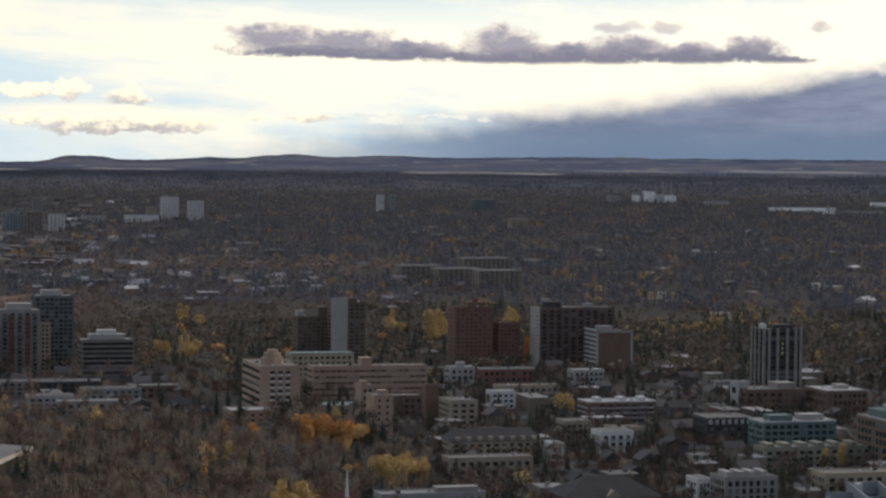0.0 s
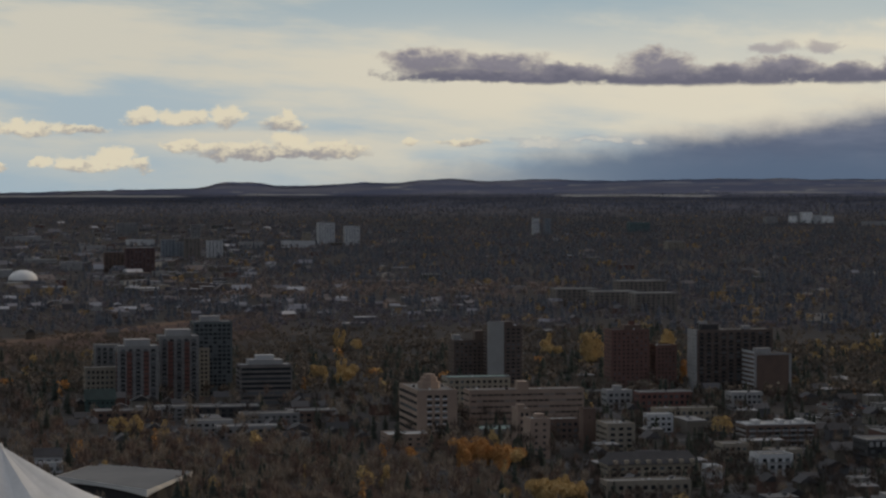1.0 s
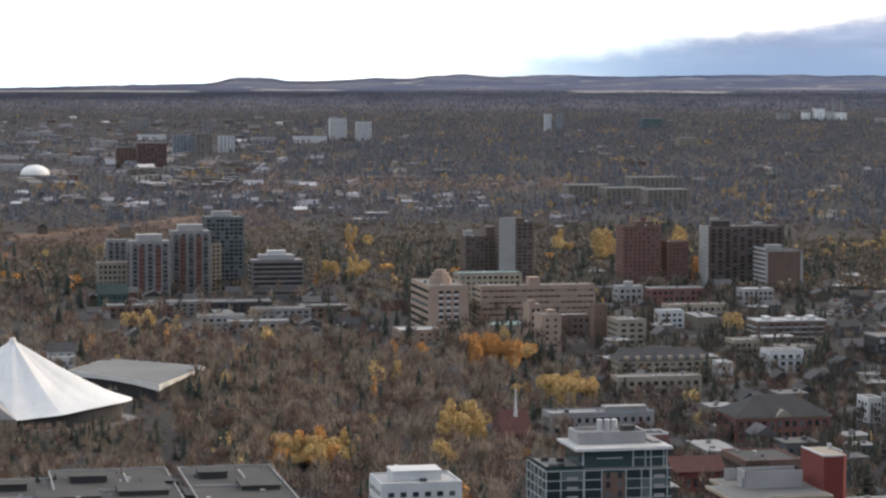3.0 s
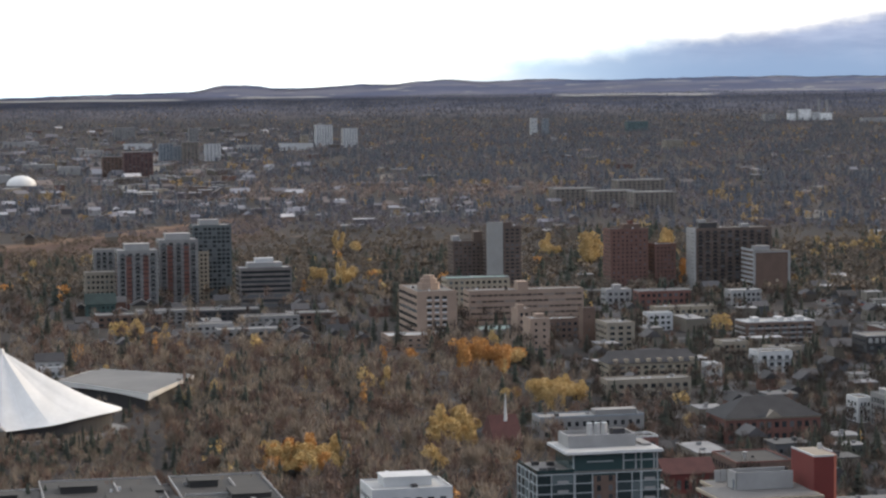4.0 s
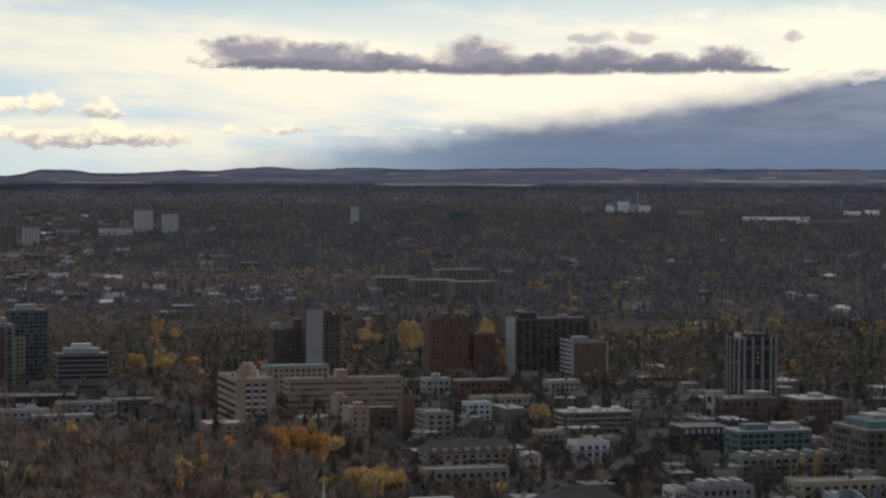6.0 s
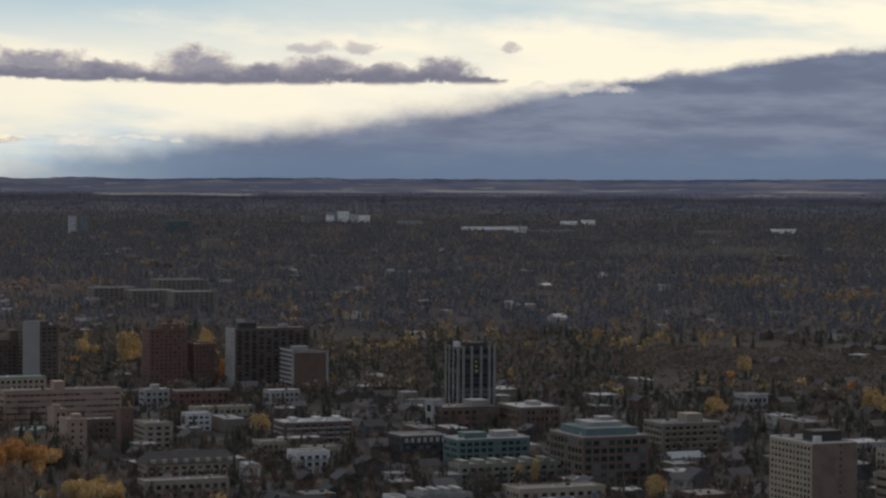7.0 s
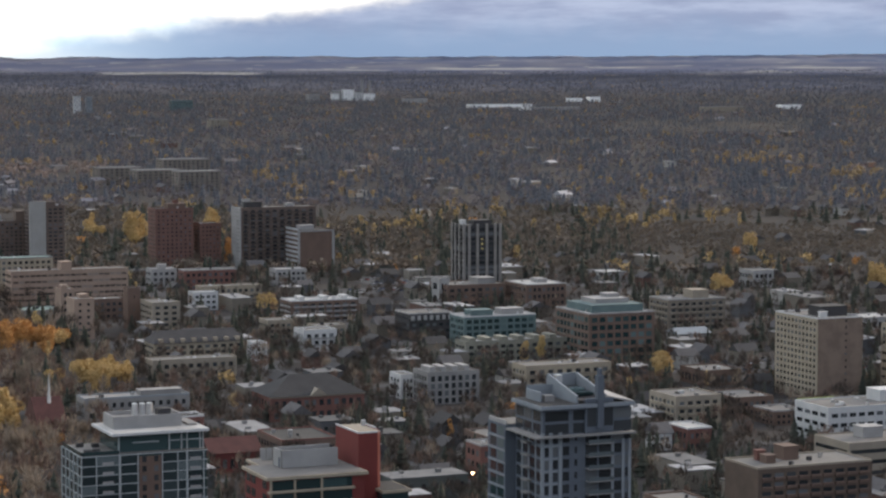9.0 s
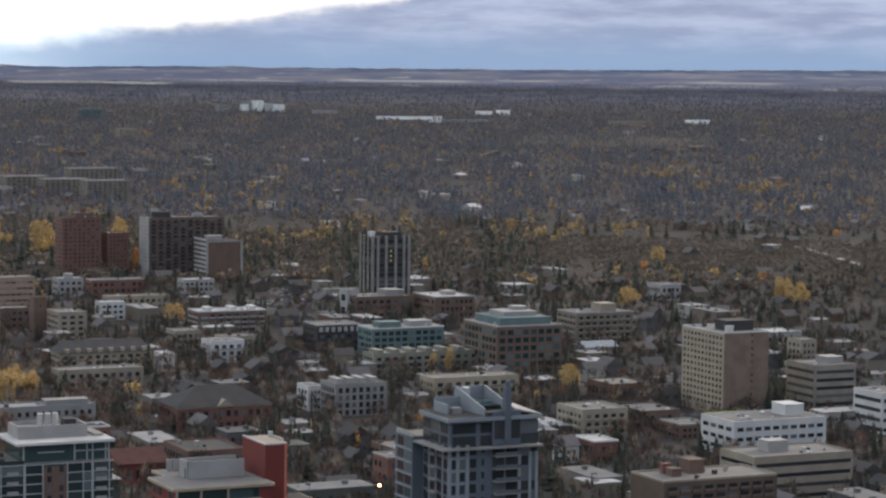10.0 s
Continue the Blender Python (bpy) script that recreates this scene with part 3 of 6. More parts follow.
# hospital
ob, w = building("hospital_block", "sand brick hospital block with ribbon windows and round penthouse", -4.14, 1473, 35.9, 56, 31, 7, BEIGE, GRAVEL, "ribbon", front=False, win=(0.9, 0.45))
us, stp = spread(w * 0.62, 3, 0.6)
pane, sill = shared_box("window", stp * 0.62, 0.16, 1.7, GLASS), shared_box("window_sill", stp * 0.62, 0.2, 0.9, WHITE)
for f in range(7):
    for u in us:
        part("window", pane, None, ob).location = (u, -28, 4.0 + 3.8 * f)
        part("window_sill", sill, None, ob).location = (u, -28, 2.9 + 3.8 * f)
bm = bmesh.new()
tube(bm, (-1, -8, 31), (-1, -8, 35.4), 7.0, 7.0, 8)
tube(bm, (-1, -8, 35.4), (-1, -8, 38.2), 5.4, 5.4, 8)
tube(bm, (-1, -8, 38.2), (-1, -8, 40), 3.8, 3.6, 8)
part("penthouse", bm, BEIGE, ob, "round stepped brick penthouse")
building("hospital_annex", "low sand brick podium with pale roof", -4.55, 1446, 36, 24, 7, 2, BEIGE, PALEROOF, bays=6, win=(0.4, 0.4))
building("hospital_wing", "long sand brick hospital wing with rows of windows", -1.87, 1561, 78, 17, 24, 6, BEIGE, GRAVEL, bays=20, win=(0.86, 0.34), glass=glass_mat("brown_window_glass", (0.065, 0.052, 0.046), 0.2), pent=[(-0.02, 0, 0.09, 0.6, 5, BEIGE)])
building("hospital_wing", "hospital rear wing under a green copper roof", -3.0, 1622, 46, 17, 27, 7, CREAM, COPPER, bays=11, rim=GREY)
building("hospital_annex", "narrow sand brick stair block", -1.93, 1445, 11.7, 16, 22.5, 5, BEIGE, bays=2, side_bays=0, pent=[(-0.2, -0.2, 0.5, 0.3, 2.5, BEIGE)])
building("hospital_annex", "brown brick block with pale corner piers", -1.57, 1385, 15.8, 18, 22.5, 6, BEIGE, GRAVEL, bays=2, side_bays=0, win=(0.3, 0.4), pent=[(0.2, 0.2, 0.4, 0.4, 2.0, BEIGE)])
building("hospital_annex", "plain brown brick chimney block", -0.37, 1432, 10, 10, 24, 3, BRICK, TAR, bays=1, side_bays=0, win=(0.1, 0.2))
building("hospital_annex", "low green roofed hall beside a hospital", -2.4, 1478, 36, 24, 7, 1, GREY, COPPER, bays=6)
building("hospital_annex", "low brick link building with glazed front", -1.0, 1490, 24, 16, 12, 3, BRICK, GRAVEL, bays=5)
building("apartment_block", "beige stucco walk-up with a dark brick flank", 0.29, 1409, 22.9, 24, 17.5, 5, SAND, GRAVEL, bays=3, side_bays=6)
building("apartment_block", "small white modern apartment block", 1.3, 1537, 18.9, 10, 11, 3, WHITE, PALEROOF, bays=4, win=(0.6, 0.5))
building("apartment_block", "pale grey stepped townhouse block", 0.32, 1686, 21.5, 14, 13, 3, LTGREY, LTGREY, bays=4, pent=[(0, 0, 0.3, 0.4, 3, LTGREY)])
building("apartment_block", "long pink brown walk-up with white windows", 1.4, 1672, 40, 14, 13.5, 3, REDBRICK, GRAVEL, bays=9, rim=LTGREY)
building("apartment_block", "long low cream walk-up", 1.9, 1600, 44, 13, 9, 2, CREAM, GRAVEL, bays=10)
building("apartment_block", "three storey walk-up with pale roof", 3.3, 1690, 26, 14, 12, 3, LTGREY, PALEROOF, bays=6)
building("apartment_block", "brown walk-up apartment block under a wide white roof", 4.04, 1463, 47.5, 20, 13, 4, BRICK, PALEROOF, "balcony", bays=8, rim=WHITE, pent=[(-0.3, 0, 0.08, 0.4, 2, WHITE), (0.05, 0, 0.08, 0.4, 2, WHITE), (0.35, 0, 0.08, 0.4, 2, WHITE)])
building("apartment_block", "beige stucco walk-up with flat gravel roof", 3.01, 1373, 19.7, 16, 10.5, 3, SAND, bays=4)
building("apartment_block", "white stucco walk-up with balconies", 3.94, 1310, 23.4, 16, 12, 3, WHITE, GRAVEL, "balcony", bays=4)
building("apartment_block", "low walk-up with beige upper storey", 4.2, 1350, 22, 14, 10, 3, SAND, GRAVEL, bays=5)
building("shop", "small flat building under a bright white roof", 2.56, 1277, 11, 13, 9, 2, WHITE, PALEROOF, bays=2)
building("apartment_block", "low walk-up with long flat roof", 1.0, 1212, 46, 14, 9, 2, SAND, GRAVEL, bays=10)
# tower with pale pilasters
ob, w = building("office_tower", "dark office tower with pale concrete pilasters", 7.75, 1640, 32.5, 20, 46, 14, DARK, GRAVEL, "ribbon", win=(0.9, 0.6), pent=[(0.1, 0, 0.5, 0.5, 3, DARK), (-0.38, 0, 0.1, 0.3, 3.5, WHITE)])
for i, u in enumerate((-0.5, -0.36, -0.13, 0.13, 0.36, 0.5)):
    box_part("pilaster", mat("pale_pilaster", (0.25, 0.235, 0.22), None, 0.1), ob, (u * w, -10.2, 0, 1.9, 1.0, 47.5))
for v in (-0.5, -0.15, 0.2, 0.5):
    box_part("pilaster", mat("pale_pilaster", (0.25, 0.235, 0.22), None, 0.1), ob, (-w / 2 - 0.2, v * 20, 0, 1.0, 1.9, 47.5))
# gold bars added in place of small bright glints on the front
for k in range(3):
    box_part("sign_bar", mat("gold_sign", (0.75, 0.6, 0.25), None, 1.0), ob, (0, -10.25, 30 + 3.2 * k, 1.3, 0.3, 1.1), label="small square gold panel added as a glint")
building("podium", "brown brick podium with pale roofs", 7.55, 1560, 50, 30, 13, 3, BRICK, GRAVEL, bays=8, pent=[(0.25, 0, 0.3, 0.5, 3.5, GREY)])
building("shop", "pale concrete entrance block", 6.9, 1560, 12, 14, 17, 2, LTGREY, GRAVEL, bays=2, side_bays=1)
building("office_block", "low brown brick office under a wide pale roof", 9.15, 1555, 40, 34, 14, 3, BRICK, PALEROOF, bays=8, rim=LTGREY, pent=[(0.1, 0, 0.25, 0.3, 2.5, LTGREY)])
building("office_block", "brick office block with green glass upper storeys", 10.8, 1268, 52.4, 40, 26, 6, BRICK, LTGREY, bays=8, side_bays=9, win=(0.7, 0.6), glass=GREENGLASS, rim=LTGREY, pent=[(0.02, 0.05, 0.78, 0.76, 3.6, TEAL), (0.05, 0.1, 0.5, 0.45, 6.0, LTGREY), (0.15, 0.15, 0.2, 0.2, 8.0, LTGREY)])
building("apartment_block", "teal glazed apartment block with stepped terraces", 8.15, 1327, 47.7, 20, 18, 5, TEAL, LTGREY, bays=10, win=(0.7, 0.6), glass=GREENGLASS, rim=WHITE, pent=[(-0.2, 0, 0.3, 0.5, 2.8, TEAL), (0.25, 0.1, 0.3, 0.5, 2.8, LTGREY)])
ob, w = building("apartment_block", "dark roofed apartment block with white dormers", 6.51, 1367, 33, 22, 15, 4, DARK, GRAVEL, bays=6, rim=LTGREY, category="apartment block")
rows_of(ob, "dormer", shared_box("dormer", 2.0, 1.2, 2.6, LTGREY), [(-w / 2 + w * (k + 0.5) / 7, -11.4, 11.6) for k in range(7)])
building("townhouse_row", "pale stucco townhouse row with many party walls", 8.92, 1275, 74, 14, 11, 3, SAGE, LTGREY, bays=16, pent=[(-0.44 + 0.125 * k, 0, 0.05, 0.8, 1.8, SAGE) for k in range(8)])
building("apartment_block", "beige brick apartment block with penthouse", 12.74, 1422, 44.6, 24, 18.5, 5, mat("taupe_stucco", (0.19, 0.162, 0.135), None, 0.15), GRAVEL, "balcony", bays=8, trim=SAND, pent=[(0.15, 0, 0.28, 0.5, 4.5, SAND)], rim=LTGREY)
# the rim is white, not cream: a lit roof edge put into the colour
ob, w = building("tower_slab", "cream apartment slab with rows of windows and a blank brick end", 15.81, 1138, 40.9, 38, 38.5, 12, CREAM, GRAVEL, front=False, side_bays=11, win=(0.5, 0.5), first=3.5, rim=WHITE, pent=[(0.1, -0.1, 0.6, 0.28, 4.5, DARK), (-0.2, -0.3, 0.15, 0.05, 2.5, WHITE)], category="apartment tower")
box_part("end_wall", mat("taupe_brick", (0.200, 0.150, 0.120), None, 0.15), ob, (0, -19.1, 3.5, w - 0.6, 0.5, 35.2), label="blank brown brick end wall")
slot = shared_box("window", 0.9, 0.2, 0.9, GLASS)
for f in range(11):
    part("window", slot, None, ob).location = (w * 0.12, -19.35, 6 + 3.1 * f)
box_part("balcony_stack", CREAM, ob, *[(w / 2 + 0.6, -6, 4 + 2.95 * k, 1.6, 6, 1.3) for k in range(11)])

# ---- the near towers ----
def blue_tower():
    """Blue-grey apartment tower with a fin at the top of its front."""
    ob = root("apartment_tower", 9.75, 565, 24, "blue-grey panelled apartment tower with rooftop fin and glazed corners", "apartment tower", wide=25)
    H, F = 78.0, 3.0
    box_part("wall", BLUE, ob, (1.2, -4.5, 0, 23, 15, H))
    box_part("rear_wing", BLUE, ob, (-0.5, 8, 0, 25, 10, H - 5.5), label="lower rear wing")
    band, flank_band = shared_box("floor_band", 5.2, 0.22, 0.55, BLUELT), shared_box("floor_band", 0.22, 10.0, 0.5, BLUELT)
    tall_pier = shared_box("pier", 0.7, 0.3, H - 8, BLUELT)
    for x in (8.0, 10.75, 12.5):
        part("pier", tall_pier, None, ob).location = (x, -12.1, 0)
    for f in range(24):
        part("floor_band", band, None, ob).location = (-7.8, -12.04, 3.0 * f)
        part("floor_band", flank_band, None, ob).location = (-13.0, 8, 3.0 * f)
    box_part("terrace", GRAVEL, ob, (-0.5, 8, H - 5.5, 24.4, 9.4, 0.2))
    for x in (-12.6, 11.6):
        box_part("parapet", LTGREY, ob, (x, 8, H - 5.5, 0.3, 10, 1.0))
    # top storeys: deep frame, set-back glass, slab edge
    box_part("ledge", GREY, ob, (0.2, -5.5, H - 6.6, 26.2, 17.2, 0.45))
    box_part("roof_slab", BLUELT, ob, (1.0, -5.0, H, 24.6, 16.6, 0.9))
    box_part("roof", TAR, ob, (1.0, -5.0, H + 0.9, 23.6, 15.6, 0.12))
    box_part("roof_screen", BLUELT, ob, (-3.6, 1.0, H + 0.9, 9.5, 0.4, 3.2), (-8.3, -3.0, H + 0.9, 0.4, 8.0, 2.4))
    # two tall screens that climb towards the back, with a dark deck between them
    for x in (-1.4, 6.2):
        bm = bmesh.new()
        prism(bm, [(-12.2, H + 0.9), (3.6, H + 0.9), (3.6, H + 6.2), (-12.2, H + 2.8)], x - 0.25, x + 0.25)
        part("roof_screen", bm, BLUELT, ob, "tall sloping pale blue screen")
    box_part("roof_screen", BLUELT, ob, (2.4, 3.9, H + 0.9, 8.1, 0.4, 5.2))
    bm = bmesh.new()
    prism(bm, [(-11.9, H + 1.3), (3.5, H + 2.6), (3.5, H + 3.0), (-11.9, H + 1.7)], -1.1, 5.9)
    part("plant_roof", bm, DARK, ob)
    for y in (-7.0, -2.4):
        box_part("skylight", GREENGLASS, ob, (2.4, y, H + 2.0 + 0.08 * (y + 12), 4.4, 3.2, 0.6))
    bm = bmesh.new()
    v = [bm.verts.new(p) for p in ((6.0, -12.6, H + 2.6), (13.4, -12.6, H + 1.0), (13.4, 3.2, H + 1.6), (6.0, 3.2, H + 4.2), (6.0, -12.6, H + 2.2), (13.4, -12.6, H + 0.6), (13.4, 3.2, H + 1.2), (6.0, 3.2, H + 3.8))]
    for f in ((0, 1, 2, 3), (7, 6, 5, 4), (0, 4, 5, 1), (1, 5, 6, 2), (2, 6, 7, 3), (3, 7, 4, 0)):
        bm.faces.new([v[i] for i in f])
    part("sloped_roof", bm, LTGREY, ob, "pale sloping metal roof")
    box_part("fin", BLUE, ob, (4.2, -12.7, H - 5, 1.6, 1.6, 12.5), (4.2, -12.7, H + 7.5, 0.9, 0.9, 1.6), label="blue-grey rooftop fin")
    box_part("spine", BLUE, ob, (4.2, -12.3, H - 6, 7.4, 0.9, 8.0))
    box_part("spine_glass", GLASS, ob, (2.3, -12.78, H - 4.5, 2.6, 0.1, 5.5))
    box_part("spine_glass", GLASS, ob, (6.4, -12.78, H - 4.5, 2.6, 0.1, 5.5))
    box_part("roof_unit", METAL, ob, (0.4, 2.0, H + 3.6, 1.6, 1.6, 2.4))
    box_part("roof_unit", GREY, ob, (-6.0, -6.0, H + 1.0, 2.4, 2.0, 1.5))
    tall, wide = shared_box("window", 1.7, 0.14, 2.1, GLASS), shared_box("window", 3.0, 0.14, 2.2, GLASS)
    slim = shared_box("window", 0.7, 0.14, 1.5, GLASS)
    side, side2 = shared_box("window", 0.14, 2.6, 2.2, GLASS), shared_box("window", 0.14, 3.4, 2.2, GREENGLASS)
    pale = shared_box("pier", 0.9, 0.3, 3.0, BLUELT)
    balc, rail = shared_box("balcony", 6.6, 1.9, 0.28, GREY), shared_box("balcony_rail", 6.6, 0.1, 0.9, mat("rail_glass", (0.10, 0.12, 0.13), None, 0.3, rough=0.2))
    smul = shared_box("corner_mullion", 0.2, 0.4, 3.0, BLUELT)
    sbal = shared_box("balcony", 1.6, 3.2, 0.3, GREY)
    front, left = -12.0, -10.3
    for f in range(24):
        z = 0.4 + F * f
        if z > H - 8:
            break
        for x in (-9.2, -7.2):
            part("window", tall, None, ob).location = (x, front, z + 0.5)
        part("window", tall, None, ob).location = (-4.2, front, z + 0.5)
        part("window", slim, None, ob).location = (-1.6, front, z + 0.9)
        part("window", wide, None, ob).location = (2.4, front, z + 0.4)
        part("window", wide, None, ob).location = (6.0, front, z + 0.4)
        part("window", wide, None, ob).location = (9.4, front, z + 0.4)
        part("window", tall, None, ob).location = (11.8, front, z + 0.5)
        for y in (-11.8, -8.4, -4.6, -0.9):
            part("corner_mullion", smul, None, ob).location = (left - 0.06, y, z)
        for x in (-10.3, -8.2, -5.7):
            part("pier", pale, None, ob).location = (x, front - 0.1, z)
        deck = part("balcony", balc, None, ob)
        deck.location = (4.2, front - 0.9, z - 0.1)
        part("balcony_rail", rail, None, deck).location = (0, -0.9, 0.25)
        for y in (-10.2, -6.6, -2.6, 0.8):
            part("window", side, None, ob).location = (left, y, z + 0.4)
        part("balcony", sbal, None, ob).location = (left - 0.7, -4.6, z - 0.1)
        for y in (5.6, 9.8):
            part("window", side2, None, ob).location = (-13.0, y, z + 0.4)
    for x, wd in ((-6.6, 6.0), (-0.6, 3.4), (10.4, 5.0)):
        for z in (H - 5.9, H - 2.9):
            box_part("window", GLASS, ob, (x, front - 0.05, z, wd, 0.2, 2.3))
    for y in (-9.0, -4.0, 0.5):
        for z in (H - 5.9, H - 2.9):
            box_part("window", GLASS, ob, (left, y, z, 0.2, 4.0, 2.3))


def glass_block():
    """White-framed glass apartment block with a flat overhanging roof and three ducts."""
    ob = root("apartment_block", -0.35, 750, 26, "white framed green glass apartment block with flat overhanging roof", "apartment block", wide=42)
    H, F = 37.5, 3.0
    FRAME = mat("pale_grey_frame", (0.34, 0.365, 0.375), (0.28, 0.30, 0.31), 0.15)
    box_part("core", GREENGLASS, ob, (0, 0, 0, 40, 24, H), label="green glass curtain wall")
    box_part("terrace", GRAVEL, ob, (0, 0, H, 39.6, 23.6, 0.2))
    for f in range(13):
        z = F * f + 1.15
        box_part("floor_edge", FRAME, ob, (0, 0, z, 40.6, 24.6, 0.30))
    for x in (-20.1, -15.4, -8.0, -2.2, 5.6, 10.6, 13.6, 19.0):
        box_part("mullion", FRAME, ob, (x, -12.2, 0, 0.65 if x in (-8.0, 13.6) else 0.3, 0.5, H))
    for y in (-8, -3, 2, 7, 11.8):
        box_part("mullion", FRAME, ob, (-20.2, y, 0, 0.5, 0.35, H))
    box_part("brick_bay", BRICK, ob, (1.7, -12.1, 0, 7.2, 0.5, H - 1))
    slim = shared_box("window", 1.3, 0.1, 1.8, GLASS)
    bay = [(-17.8, 4.2), (-11.8, 6.8), (-5.2, 5.4), (8.1, 4.4), (12.1, 2.6), (16.3, 4.8)]
    panes = {wd: shared_box("window", wd, 0.12, 2.3, PANES) for _, wd in bay}
    flank = shared_box("window", 0.12, 4.2, 2.3, PANES)
    rail = shared_box("balcony_rail", 3.6, 0.1, 0.9, LTGREY)
    for f in range(12):
        for x, wd in bay:
            part("window", panes[wd], None, ob).location = (x, -12.05, 1.6 + F * f)
        for y in (-10.2, -5.5, -0.5, 4.5, 9.4):
            part("window", flank, None, ob).location = (-20.05, y, 1.6 + F * f)
        for x in (-11.8, 16.3):
            part("balcony_rail", rail, None, ob).location = (x, -12.6, 1.55 + F * f)
        for x in (-0.2, 3.6):
            part("window", slim, None, ob).location = (x, -12.4, 1.7 + F * f)
    # recessed top storey under the roof
    box_part("top_storey", GREENGLASS, ob, (6.0, 1.0, H, 27.6, 21.0, 5.6), label="green glass top storey")
    for x in (-7.6, 8.6, 12.6, 14.4, 18.6, 19.6):
        box_part("mullion", FRAME, ob, (x, -9.7, H, 0.4, 0.4, 5.6))
    box_part("rail_bar", FRAME, ob, (1.0, -9.8, H + 2.9, 8.4, 0.2, 0.35))
    box_part("rail_bar", FRAME, ob, (14.0, -9.8, H + 2.9, 10.6, 0.2, 0.35))
    box_part("roof_slab", WHITE, ob, (5.4, 0.6, H + 5.6, 31.4, 24.4, 0.8), label="white flat overhanging roof slab")
    box_part("roof", PALEROOF, ob, (5.4, 0.6, H + 6.4, 30.0, 23.0, 0.1))
    box_part("plant_room", LTGREY, ob, (3.6, -3.0, H + 6.4, 22, 0.5, 4.0), (-7.2, 3.0, H + 6.4, 0.5, 12.4, 4.0), (14.4, 3.0, H + 6.4, 0.5, 12.4, 4.0), (3.6, 9.0, H + 6.4, 22, 0.5, 4.0))
    box_part("plant_floor", GREY, ob, (3.6, 3.0, H + 9.0, 21.4, 11.4, 0.2))
    for x in (1.2, 3.6, 6.0):
        bm = bmesh.new()
        tube(bm, (x, 3, H + 9.0), (x, 3, H + 13.4), 1.0, 1.0, 12)
        part("duct", bm, METAL, ob, "upright metal duct")
    box_part("roof_unit", DARK, ob, (10.6, 4, H + 9, 4.0, 4, 2.4))
    box_part("skylight", GREY, ob, (18.0, 2.0, H + 6.5, 3.0, 12, 0.7))
    for x, y in ((-17, -8), (-14, -7), (-11.5, 4), (-16, 6)):
        box_part("terrace_unit", DARK, ob, (x, y, H + 0.2, 2.2, 1.6, 1.2))
    box_part("terrace_rail", GREENGLASS, ob, (-14.0, -11.8, H + 0.2, 12, 0.12, 1.1), (-20, 0, H + 0.2, 0.12, 23.6, 1.1))


